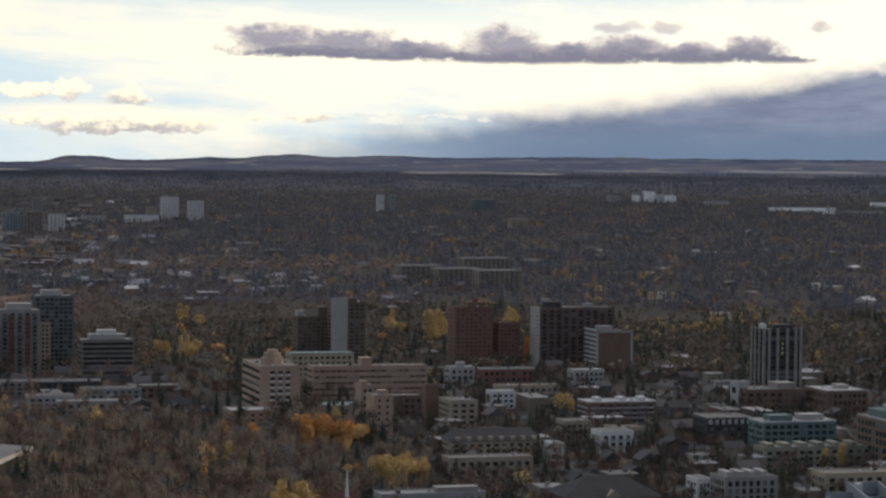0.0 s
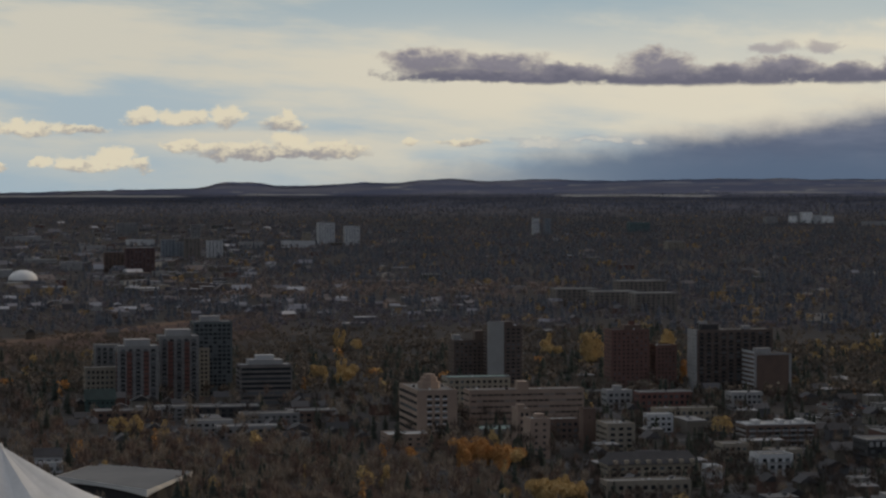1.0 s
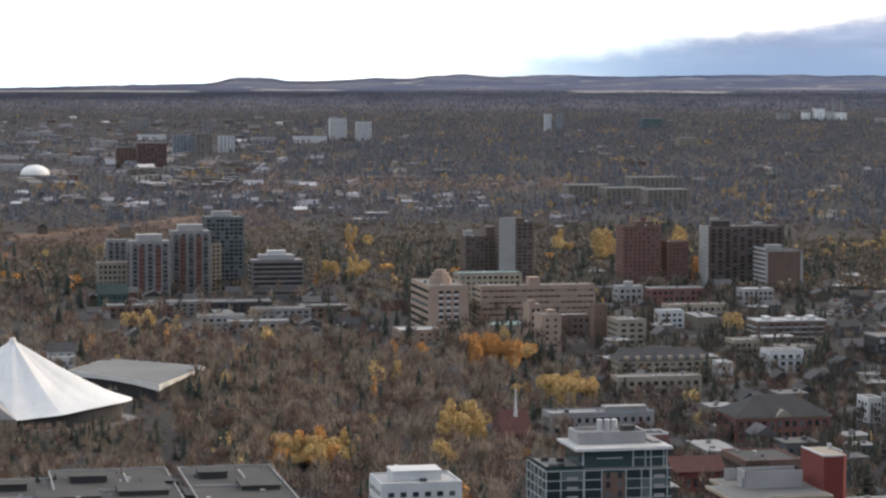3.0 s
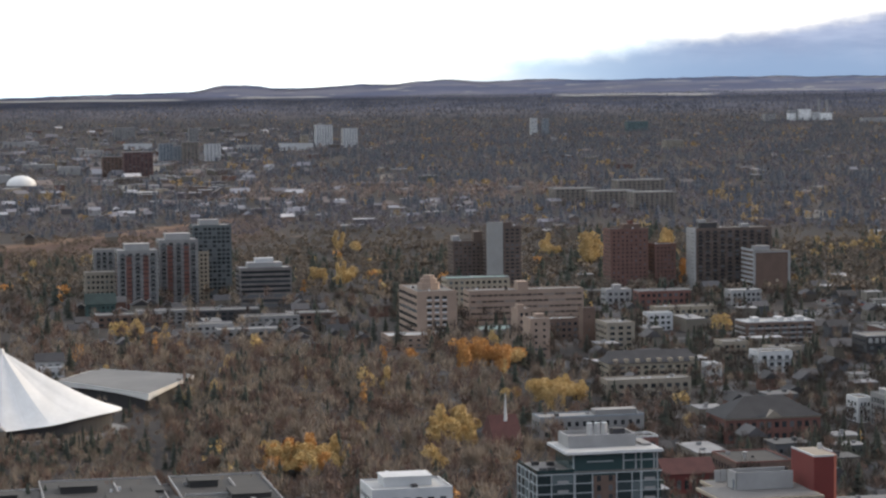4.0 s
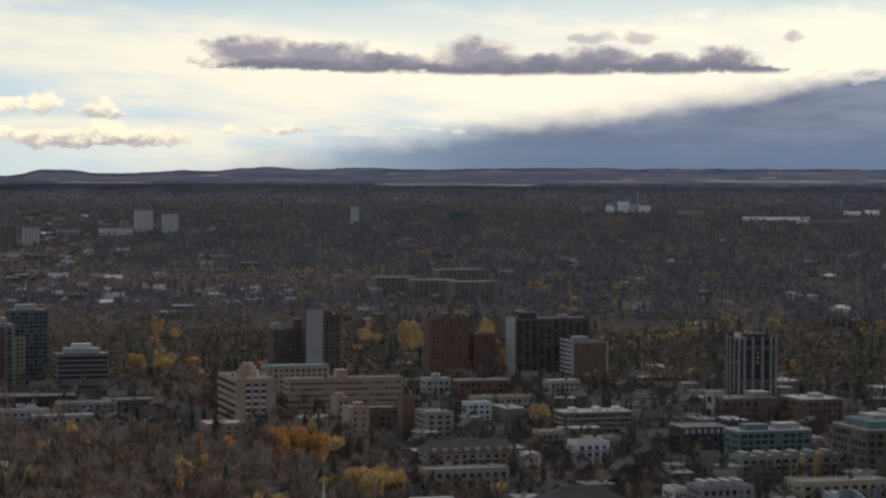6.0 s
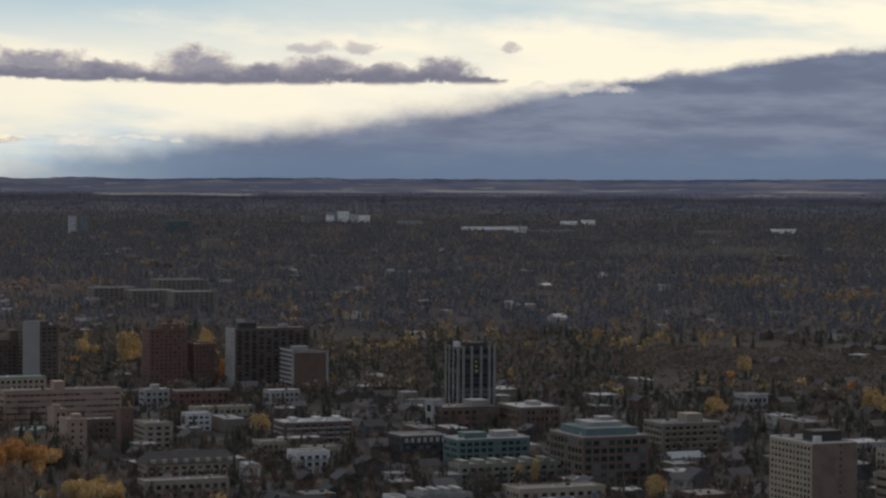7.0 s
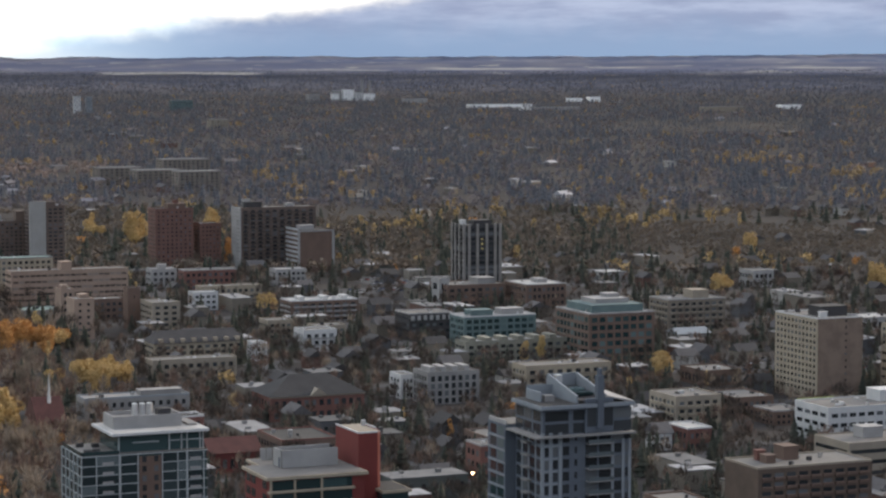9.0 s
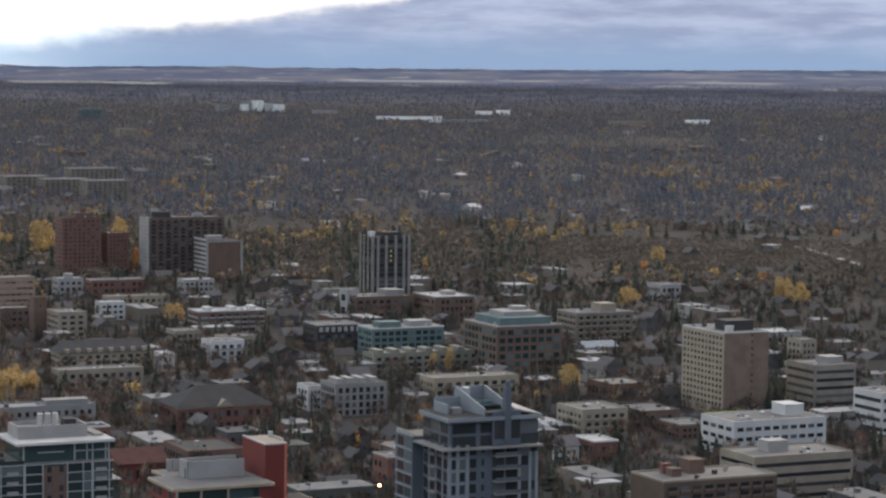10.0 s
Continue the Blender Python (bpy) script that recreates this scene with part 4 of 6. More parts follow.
def red_block():
    """Cream-roofed condominium with a red stair tower."""
    ob = root("condominium", 3.56, 590, 26, "condominium with cream roof edges and a dark red stair tower", "condominium", wide=30)
    H, F = 57.0, 3.2
    box_part("wall", RED, ob, (0, -3.5, 0, 25, 18, H))
    box_part("rear_wing", REDBRICK, ob, (2.0, 10.0, 0, 21, 10, H), label="dark brick rear wing")
    box_part("roof_edge", CREAM, ob, (0, -3.6, H, 26.6, 19.4, 0.75), (2.0, 10.4, H + 0.002, 22.0, 11.0, 0.72), label="cream roof edge")
    box_part("roof", GRAVEL, ob, (0, -3.6, H + 0.75, 25.6, 18.4, 0.08), (2.0, 10.4, H + 0.75, 21.0, 10.0, 0.074))
    box_part("plant_room", LTGREY, ob, (2.2, -1.0, H + 0.8, 15, 0.4, 4.4), (-5.1, 2.0, H + 0.8, 0.4, 6.4, 4.4), (2.2, 5.0, H + 0.8, 15, 0.4, 4.4), label="pale grey plant screen")
    box_part("plant_roof", TAR, ob, (2.2, 2.0, H + 4.2, 14.2, 5.8, 0.2))
    box_part("plant_door", BLUE, ob, (-5.35, 0.4, H + 0.9, 0.12, 1.0, 2.4))
    for k in range(8):
        box_part("louvre", LTGREY, ob, (-5.4 + 1.7 * k, 12.6, H + 0.8, 1.5, 0.3, 3.0))
    bm = bmesh.new()
    pts = [(13.0, -7.0), (18.2, -7.0)] + [(18.2 + 2.2 * math.sin(a) * 1.0, -7.0 + 8.0 * (1 - math.cos(a))) for a in (0.5, 0.9, 1.3, 1.57)] + [(20.0, 9.0), (13.0, 9.0)]
    low, top = [bm.verts.new((x, y, 0)) for x, y in pts], [bm.verts.new((x, y, H + 9.2)) for x, y in pts]
    bm.faces.new(top)
    for i in range(len(pts)):
        j = (i + 1) % len(pts)
        bm.faces.new((low[i], low[j], top[j], top[i]))
    part("stair_tower", bm, RED, ob, "dark red panelled stair tower")
    box_part("tower_rim", WHITE, ob, (15.6, -6.9, H + 9.2, 5.3, 0.3, 0.4), (13.1, 1.0, H + 9.2, 0.3, 16, 0.4), (20.2, 4.0, H + 9.2, 0.3, 9.5, 0.4))
    box_part("tower_roof", SAND, ob, (16.4, 1.4, H + 9.15, 6.2, 14.4, 0.12))
    box_part("roof_unit", METAL, ob, (19.0, 5.0, H + 9.2, 0.9, 0.9, 1.5))
    box_part("side_wing", GREENGLASS, ob, (21.4, -5.0, 0, 7.0, 12, H - 5.5), label="lower green glass side wing")
    box_part("wing_roof", CREAM, ob, (21.6, -5.2, H - 5.5, 8.0, 13, 0.7))
    box_part("wing_gravel", TAR, ob, (21.6, -5.2, H - 4.8, 7.2, 12.2, 0.06))
    pane = {n: shared_box("window", n, 0.16, 2.2, GREENGLASS if n > 5 else GLASS) for n in (5.6, 4.8, 6.4)}
    edge = shared_box("floor_edge", 22.4, 1.6, 0.5, CREAM)
    wedge = shared_box("floor_edge", 7.4, 0.6, 0.5, CREAM)
    sidew = shared_box("window", 0.16, 3.0, 2.0, GLASS)
    for f in range(16):
        z = H - F * (f + 1)
        for x, n in ((-9.0, 5.6), (-2.3, 6.4), (4.6, 6.4)):
            part("window", pane[n], None, ob).location = (x, -12.5, z + 0.6)
        part("floor_edge", edge, None, ob).location = (-1.6, -12.9, z)
        part("floor_edge", wedge, None, ob).location = (21.4, -11.1, z - 5.5 + F)
        for y in (-9.5, -1.0, 3.0):
            part("window", sidew, None, ob).location = (-12.5, y, z + 0.7)
    box_part("glazed_front", GREENGLASS, ob, (-1.4, -12.5, 0, 21.4, 0.1, H - 0.3), label="dark green glazed front")
    for x in (-12.0, -5.8, 1.2):
        box_part("column", CREAM, ob, (x, -12.7, 0, 0.5, 0.6, H))


blue_tower()
glass_block()
red_block()

building("apartment_block", "brown brick apartment slab with rows of recessed balconies", 15.38, 805, 49, 22, 25, 8, mat("umber_brick", (0.115, 0.085, 0.068), None, 0.15), GRAVEL, "balcony", bays=9, side_bays=0, trim=BRICK, rim=SAND, win=(0.7, 0.5), pent=[(-0.05, 0.2, 0.13, 0.3, 4.5, BRICK), (-0.27, 0.0, 0.08, 0.2, 2.5, BRICK), (-0.27, 0.25, 0.07, 0.1, 3.2, REDBRICK)])
building("apartment_block", "long white rendered apartment block with dark windows", 16.75, 1003, 52, 26, 17, 4, WHITE, GRAVEL, bays=10, side_bays=4, win=(0.7, 0.4), pent=[(0.3, 0.1, 0.2, 0.4, 4.5, WHITE)])
building("parkade", "beige concrete parkade with open decks", 17.3, 912, 50, 24, 17, 4, SAND, GRAVEL, "ribbon", win=(0.9, 0.35), pent=[(-0.1, 0.1, 0.2, 0.3, 4, LTGREY)])
building("office_block", "white striped office block", 18.06, 1145, 32.4, 24, 23.5, 6, mat("ash_stucco", (0.25, 0.23, 0.205), None, 0.12), GRAVEL, "ribbon", win=(0.9, 0.4), pent=[(0.2, 0, 0.4, 0.4, 3, LTGREY)])
building("office_block", "low white office with dark window bands", 19.5, 1093, 26, 22, 18, 4, WHITE, GRAVEL, "ribbon", win=(0.9, 0.4))
building("apartment_block", "narrow brown brick block with cream balconies", 12.5, 690, 18, 14, 33, 10, BRICK, GRAVEL, "balcony", bays=3, trim=CREAM)
building("apartment_block", "beige stucco walk-up with recessed balconies", 12.71, 1039, 31, 24, 14.5, 4, SAND, GRAVEL, "balcony", bays=5, trim=CREAM)
building("shop", "low brown building under a bright white roof", 12.81, 985, 18.6, 18, 9, 2, DKBRICK, PALEROOF, bays=4, rim=WHITE)
building("apartment_block", "grey modern townhouses with tall dark bays", 7.04, 1114, 31, 18, 14.5, 4, GREY, GRAVEL, bays=7, win=(0.55, 0.7), pent=[(-0.35 + 0.22 * k, 0, 0.1, 0.6, 2.2, LTGREY) for k in range(4)])
building("apartment_block", "white townhouse with dark bays", 6.0, 1130, 12, 14, 11, 3, WHITE, GRAVEL, bays=3)
building("apartment_block", "cream walk-up with brown balconies", 9.79, 1159, 48, 16, 12.5, 3, CREAM, GRAVEL, "balcony", bays=9, trim=SAND)
building("shop", "pale grey flat roofed hall", 14.35, 1702, 24, 20, 11, 2, LTGREY, GRAVEL, bays=4)
building("shop", "low store under a wide white roof", 10.85, 1726, 29, 24, 7, 1, GREY, PALEROOF, bays=4)
building("shop", "low brick shop with pale roof", 8.05, 960, 20, 26, 8, 2, BRICK, GRAVEL, bays=4)
building("shop", "red brick shop with white roof edge", 7.95, 905, 14, 14, 14, 3, REDBRICK, GRAVEL, bays=2, rim=LTGREY)
building("warehouse", "brown brick warehouse with flat tar roof", 3.5, 945, 32, 30, 10, 2, BRICK, TAR, bays=7, rim=REDBRICK)
building("warehouse", "low brick warehouse with tar roof", 14.0, 1085, 30, 26, 8, 2, BRICK, GRAVEL, bays=6)
building("warehouse", "low brick warehouse beside a parking lot", 13.3, 1185, 30, 24, 7, 1, BRICK, GRAVEL, bays=5)
building("shop", "low brick shop under a gravel roof", 14.9, 1060, 22, 18, 6, 2, BRICK, GRAVEL, bays=5, rim=LTGREY)
ob = root("sign_frame", 15.76, 1075, 1.0, "lime green steel frame beside a white block", "frame", wide=18)
for name, item in (("post", (-9.2, 0, 0, 0.7, 0.7, 10.2)), ("post", (9.2, 0, 0, 0.7, 0.7, 10.2)), ("beam", (0, 0, 9.5, 17.7, 0.7, 0.8))):
    box_part(name, mat("lime_frame", (0.32, 0.40, 0.09), None, 0.2), ob, item)
building("shop", "pale block behind a cream tower", 17.6, 1330, 16, 14, 15, 4, SAND, GRAVEL, bays=3)
building("shop", "low shop under white roof panels", 16.8, 1440, 40, 22, 7, 1, LTGREY, PALEROOF, bays=8)
building("apartment_block", "white topped building at the foot of the park", -4.7, 640, 25, 18, 51, 15, WHITE, PALEROOF, bays=6, pent=[(0, 0.1, 0.6, 0.5, 2.5, WHITE)], win=(0.5, 0.4))
building("apartment_block", "pale yellow house block with white roof edges", -4.8, 885, 15, 12, 14, 4, SAND, GRAVEL, bays=4)
ob, w = building("office_block", "long office with blue-grey metal attic and rows of windows", -0.36, 1051, 49, 14, 13, 3, GREY, GREY, bays=13, win=(0.45, 0.5), rim=BLUELT, pent=[(0.25, 0, 0.4, 0.5, 2.0, GREY)])
building("shop", "dark red brick house front with white cornice", 0.9, 990, 14, 12, 13, 3, REDBRICK, TAR, bays=3, rim=WHITE)
# post and glowing globe are added to stand in for a warm bright spot
ob = root("wall_lamp", 7.68, 898, 1.0, "added glowing globe on a post in place of a warm bright spot", "lamp", wide=1.0)
bm = bmesh.new()
tube(bm, (0, 0, 0), (0, 0, 4.4), 0.09, 0.07, 8)
part("post", bm, DARK, ob)
glow_mat = bpy.data.materials.new("lamp_glow")
glow_mat.use_nodes = True
glow_mat.node_tree.nodes["Principled BSDF"].inputs["Emission Color"].default_value = (1.0, 0.62, 0.32, 1)
glow_mat.node_tree.nodes["Principled BSDF"].inputs["Emission Strength"].default_value = 6.0
bm = bmesh.new()
bmesh.ops.create_icosphere(bm, subdivisions=2, radius=0.62, matrix=Matrix.Translation((0, 0, 4.9)))
part("globe", bm, glow_mat, ob, "added warm globe that glows as the bright spot")
# long low black-roofed school below the park
for az, dist, span, dep, h in ((-13.6, 780, 40, 105, 13), (-11.7, 775, 34, 122, 14), (-10.1, 780, 30, 110, 12.5), (-8.8, 785, 30, 112, 14.5)):
    ob, w = building("school_block", "low school block with tar roof and white edges", az, dist, span + 18, dep, h, 3, BRICK, TAR, rim=LTGREY, bays=6, group="school below the park", pent=[(-0.2, 0.32, 0.3, 0.1, 2.2, TAR), (0.2, 0.1, 0.4, 0.15, 1.5, TAR)])
    box_part("roof_ridge", LTGREY, ob, (0.12 * w, 0.25 * dep, h + 0.1, 0.5, 0.3 * dep, 0.8))
    box_part("roof_ridge", LTGREY, ob, (0, 0.12 * dep, h + 0.1, w * 0.9, 0.5, 0.7))
building("apartment_block", "cream building beside the tent with few windows", -15.4, 1060, 16, 14, 18, 4, CREAM, PALEROOF, bays=2, side_bays=1, win=(0.14, 0.3))
building("house", "low white annex before a gabled house", -12.98, 1334, 13, 8, 5, 1, WHITE, GREY, bays=3, category="house")


# ---- gabled, hipped and special roofs ----
def hip_block(name, label, az, dist, w, d, h, rise, wall, roof, floors, category="building", overhang=0.8, ridge=0.4, gable=False, bays=6):
    ob = root(name, az, dist, d, label, category, wide=w)
    box_part("wall", wall, ob, (0, 0, 0, w, d, h))
    bm = bmesh.new()
    x, y, rx = w / 2 + overhang, d / 2 + overhang, (w / 2 + overhang) if gable else w / 2 * ridge
    v = [bm.verts.new(p) for p in ((-x, -y, h), (x, -y, h), (x, y, h), (-x, y, h), (-rx, 0, h + rise), (rx, 0, h + rise))]
    for f in ((0, 1, 5, 4), (1, 2, 5), (2, 3, 4, 5), (3, 0, 4), (3, 2, 1, 0)):
        bm.faces.new([v[i] for i in f])
    part("roof", bm, roof, ob)
    if floors:
        windows(ob, w, d, h, floors, [0, 3], [bays, max(2, int(d / 4))], single=True)
    return ob


ob = hip_block("school", "brick school with a large dark hipped roof", 3.76, 1066, 44, 26, 11, 8, REDBRICK, mat("dark_slate", (0.042, 0.041, 0.043), (0.031, 0.031, 0.033), 0.2), 2, bays=12)
box_part("cornice", SAND, ob, (0, -13.2, 10.3, 44.6, 0.4, 0.6))
bm = bmesh.new()
v = [bm.verts.new(p) for p in ((-4, -14, 10.9), (4, -14, 10.9), (0, -14, 14), (-4, -6, 10.9), (4, -6, 10.9), (0, -4, 14))]
for f in ((0, 1, 2), (0, 2, 5, 3), (1, 4, 5, 2), (3, 5, 4)):
    bm.faces.new([v[i] for i in f])
part("front_gable", bm, SAND, ob)
ob = hip_block("church", "red brick church with steep roof and white gable edge", -2.4, 1000, 11, 20, 11, 9, REDBRICK, mat("red_shingle", (0.085, 0.034, 0.031), None, 0.3), 1, gable=True, bays=3)
bm = bmesh.new()
tube(bm, (0, -6, 18), (0, -6, 30), 0.8, 0.1, 6)
part("spire", bm, WHITE, ob, "thin white spire")
ob = hip_block("hall", "red barn-like hall with white roof edge", 1.9, 930, 20, 16, 8, 5, mat("red_siding", (0.16, 0.045, 0.04), None, 0.2), mat("red_shingle", (0.2, 0.06, 0.05)), 1, gable=True)
ob = hip_block("apartment_block", "cream apartment row under a long dark mansard roof", 1.09, 1279, 50, 18, 10, 6, CREAM, DARK, 3, ridge=0.85, bays=11)
dormer = shared_box("dormer", 2.2, 2.4, 2.6, CREAM)
rows_of(ob, "dormer", dormer, [(-21 + 6 * k, -8.2, 9.6) for k in range(8)])
hip_block("gas_station", "wide pale blue gabled canopy", 12.77, 1355, 20, 14, 6, 3, GREY, BLUELT, 0, gable=True)
hip_block("house", "green gabled apartment house with white frames", -11.84, 1662, 20, 14, 10, 7, mat("green_siding", (0.063, 0.105, 0.098), None, 0.2), mat("green_shingle", (0.036, 0.054, 0.051), None, 0.2), 3, category="house", gable=True)
hip_block("house", "white house with a dark gabled roof", -13.05, 1350, 15, 11, 7, 4.5, WHITE, SHINGLE, 2, category="house", gable=True, bays=3)
ob = hip_block("house", "white gabled house front with small windows", 12.1, 985, 7, 10, 7, 4, WHITE, SHINGLE, 2, category="house", gable=True, bays=2)


# ---- the fabric-roofed sports hall and the arena beside it ----
def tent_hall():
    at, k = site(-14.15, 1120)
    ob = new("sports_hall")
    ob.matrix_world = Matrix.Translation(at) @ pose(0, 0, 0, 0, 0, 8)
    tagged(ob, "sports hall under a white peaked fabric roof", "sports hall")
    TAKEN.append((at.x, at.y, 54))
    TAKEN.append((at.x + 32, at.y + 4, 30))
    TAKEN.append((at.x - 32, at.y, 30))
    bm = bmesh.new()
    ridges = [radians(a) for a in (-84, -52, -6, 40, 90, 140, 188)]
    na, nr = 120, 26
    rings = []
    for j in range(nr + 1):
        s = j / nr
        ring = []
        for i in range(na):
            a = 6.28319 * i / na - math.pi / 2 + 0.25
            near = min(abs((a - r + math.pi) % 6.28319 - math.pi) for r in ridges)
            c, q = math.cos(a), math.sin(a)
            reach = 1 / math.sqrt((c / (55 if c > 0 else 50)) ** 2 + (q / 36) ** 2)
            sag = min(near / 0.30, 1) ** 1.0
            rr = reach * s * (1 - 0.05 * sag * s)
            edge = 7.5 + 5.0 * c * c
            z = edge + (39.0 - edge) * (1 - s) ** 1.2 - 2.1 * sag * math.sin(math.pi * min(s * 1.05, 1)) - 1.0 * s
            ring.append(bm.verts.new((rr * c, rr * q, z)))
            if j == 0:
                break
        rings.append(ring)
    for i in range(na):
        bm.faces.new((rings[0][0], rings[1][i], rings[1][(i + 1) % na]))
    for j in range(1, nr):
        for i in range(na):
            k2 = (i + 1) % na
            bm.faces.new((rings[j][i], rings[j + 1][i], rings[j + 1][k2], rings[j][k2]))
    roof = part("fabric_roof", bm, FABRIC, ob, "white tensioned fabric roof")
    mod = roof.modifiers.new("thickness", "SOLIDIFY")
    mod.thickness = 0.25
    bm = bmesh.new()
    tube(bm, (0, 0, 36.5), (0, 0, 39.6), 2.2, 1.1, 12)
    part("mast_cap", bm, FABRIC, ob)
    # ring wall, edge beam, glazing
    for name, material, grow, z0, z1 in (("base_wall", DARK, 0.90, 0, 7.4), ("terrace_ring", GREY, 1.03, 0, 1.8)):
        bm = bmesh.new()
        low = [bm.verts.new((grow * (55 if math.cos(a) > 0 else 50) * math.cos(a), grow * 36 * math.sin(a), z0)) for a in (6.28319 * i / 64 for i in range(64))]
        top = [bm.verts.new((v.co.x, v.co.y, z1 + (4.2 * (v.co.x / 55) ** 2 if z1 > 5 else 0))) for v in low]
        for i in range(64):
            j = (i + 1) % 64
            bm.faces.new((low[i], low[j], top[j], top[i]))
        bm.faces.new(top)
        part(name, bm, material, ob)
    # entrance gable with a red oval sign
    bm = bmesh.new()
    v = [bm.verts.new(p) for p in ((-18, -37.5, 7), (5, -37.5, 7), (-7, -35, 16), (-18, -26, 7), (5, -26, 7), (-7, -16, 17))]
    for f in ((0, 1, 2), (0, 2, 5, 3), (1, 4, 5, 2)):
        bm.faces.new([v[i] for i in f])
    part("entrance_gable", bm, LTGREY, ob)
    box_part("entrance_wall", SAND, ob, (-6.5, -33, 0, 23, 8, 7))
    bm = bmesh.new()
    bmesh.ops.create_circle(bm, cap_ends=True, segments=24, radius=1.0, matrix=Matrix.Translation((-7, -37.2, 9.4)) @ Matrix.Rotation(radians(78), 4, "X") @ Matrix.Diagonal((4.6, 1.5, 1, 1)))
    sign = part("sign", bm, RED, ob, "red oval sign panel")
    sign.location = (0, -0.3, 0.4)
    mod = sign.modifiers.new("thickness", "SOLIDIFY")
    mod.thickness = 0.3


def arena():
    ob = new("arena")
    ob.matrix_world = Matrix.Translation((-242.6, 1211, 0))
    tagged(ob, "arena under a thin grey roof with deep white fascia", "arena")
    TAKEN.append((-242.6, 1211, 50))
    TAKEN.append((-224, 1180, 26))
    corners = [(-34.3, 0.8, 9.5), (22.5, -51.7, 9.5), (34.8, 7.4, 11.5), (-22.8, 44.3, 10.5)]
    bm = bmesh.new()
    rim = []
    n = 8
    for i in range(4):
        a, b = Vector(corners[i]), Vector(corners[(i + 1) % 4])
        for j in range(n):
            p = a.lerp(b, j / n)
            rim.append((p, 4 * (j / n) * (1 - j / n)))
    low = [bm.verts.new((p.x * 0.985, p.y * 0.985, p.z - 3.6 + 1.6 * bow)) for p, bow in rim]
    top = [bm.verts.new((p.x, p.y, p.z + 1.4 * (1 - bow) * 0)) for p, bow in rim]
    m = len(rim)
    for i in range(m):
        j = (i + 1) % m
        bm.faces.new((low[i], low[j], top[j], top[i]))
    bm.faces.new(low[::-1])
    bmesh.ops.recalc_face_normals(bm, faces=bm.faces)
    part("fascia", bm, FABRIC, ob, "deep white roof fascia")
    bm = bmesh.new()
    bm.faces.new([bm.verts.new((p.x * 0.995, p.y * 0.995, p.z - 0.1)) for p, bow in rim])
    roof = part("roof", bm, mat("grey_membrane_roof", (0.17, 0.168, 0.165), (0.13, 0.13, 0.13), 0.05), ob)
    mod = roof.modifiers.new("thickness", "SOLIDIFY")
    mod.thickness = 0.12
    bm = bmesh.new()
    base = [bm.verts.new((p.x * 0.86, p.y * 0.86, 0)) for p, bow in rim]
    head = [bm.verts.new((p.x * 0.86, p.y * 0.86, p.z - 2.0)) for p, bow in rim]
    for i in range(m):
        j = (i + 1) % m
        bm.faces.new((base[i], base[j], head[j], head[i]))
    part("wall", bm, DARK, ob, "dark recessed wall")


tent_hall()
arena()

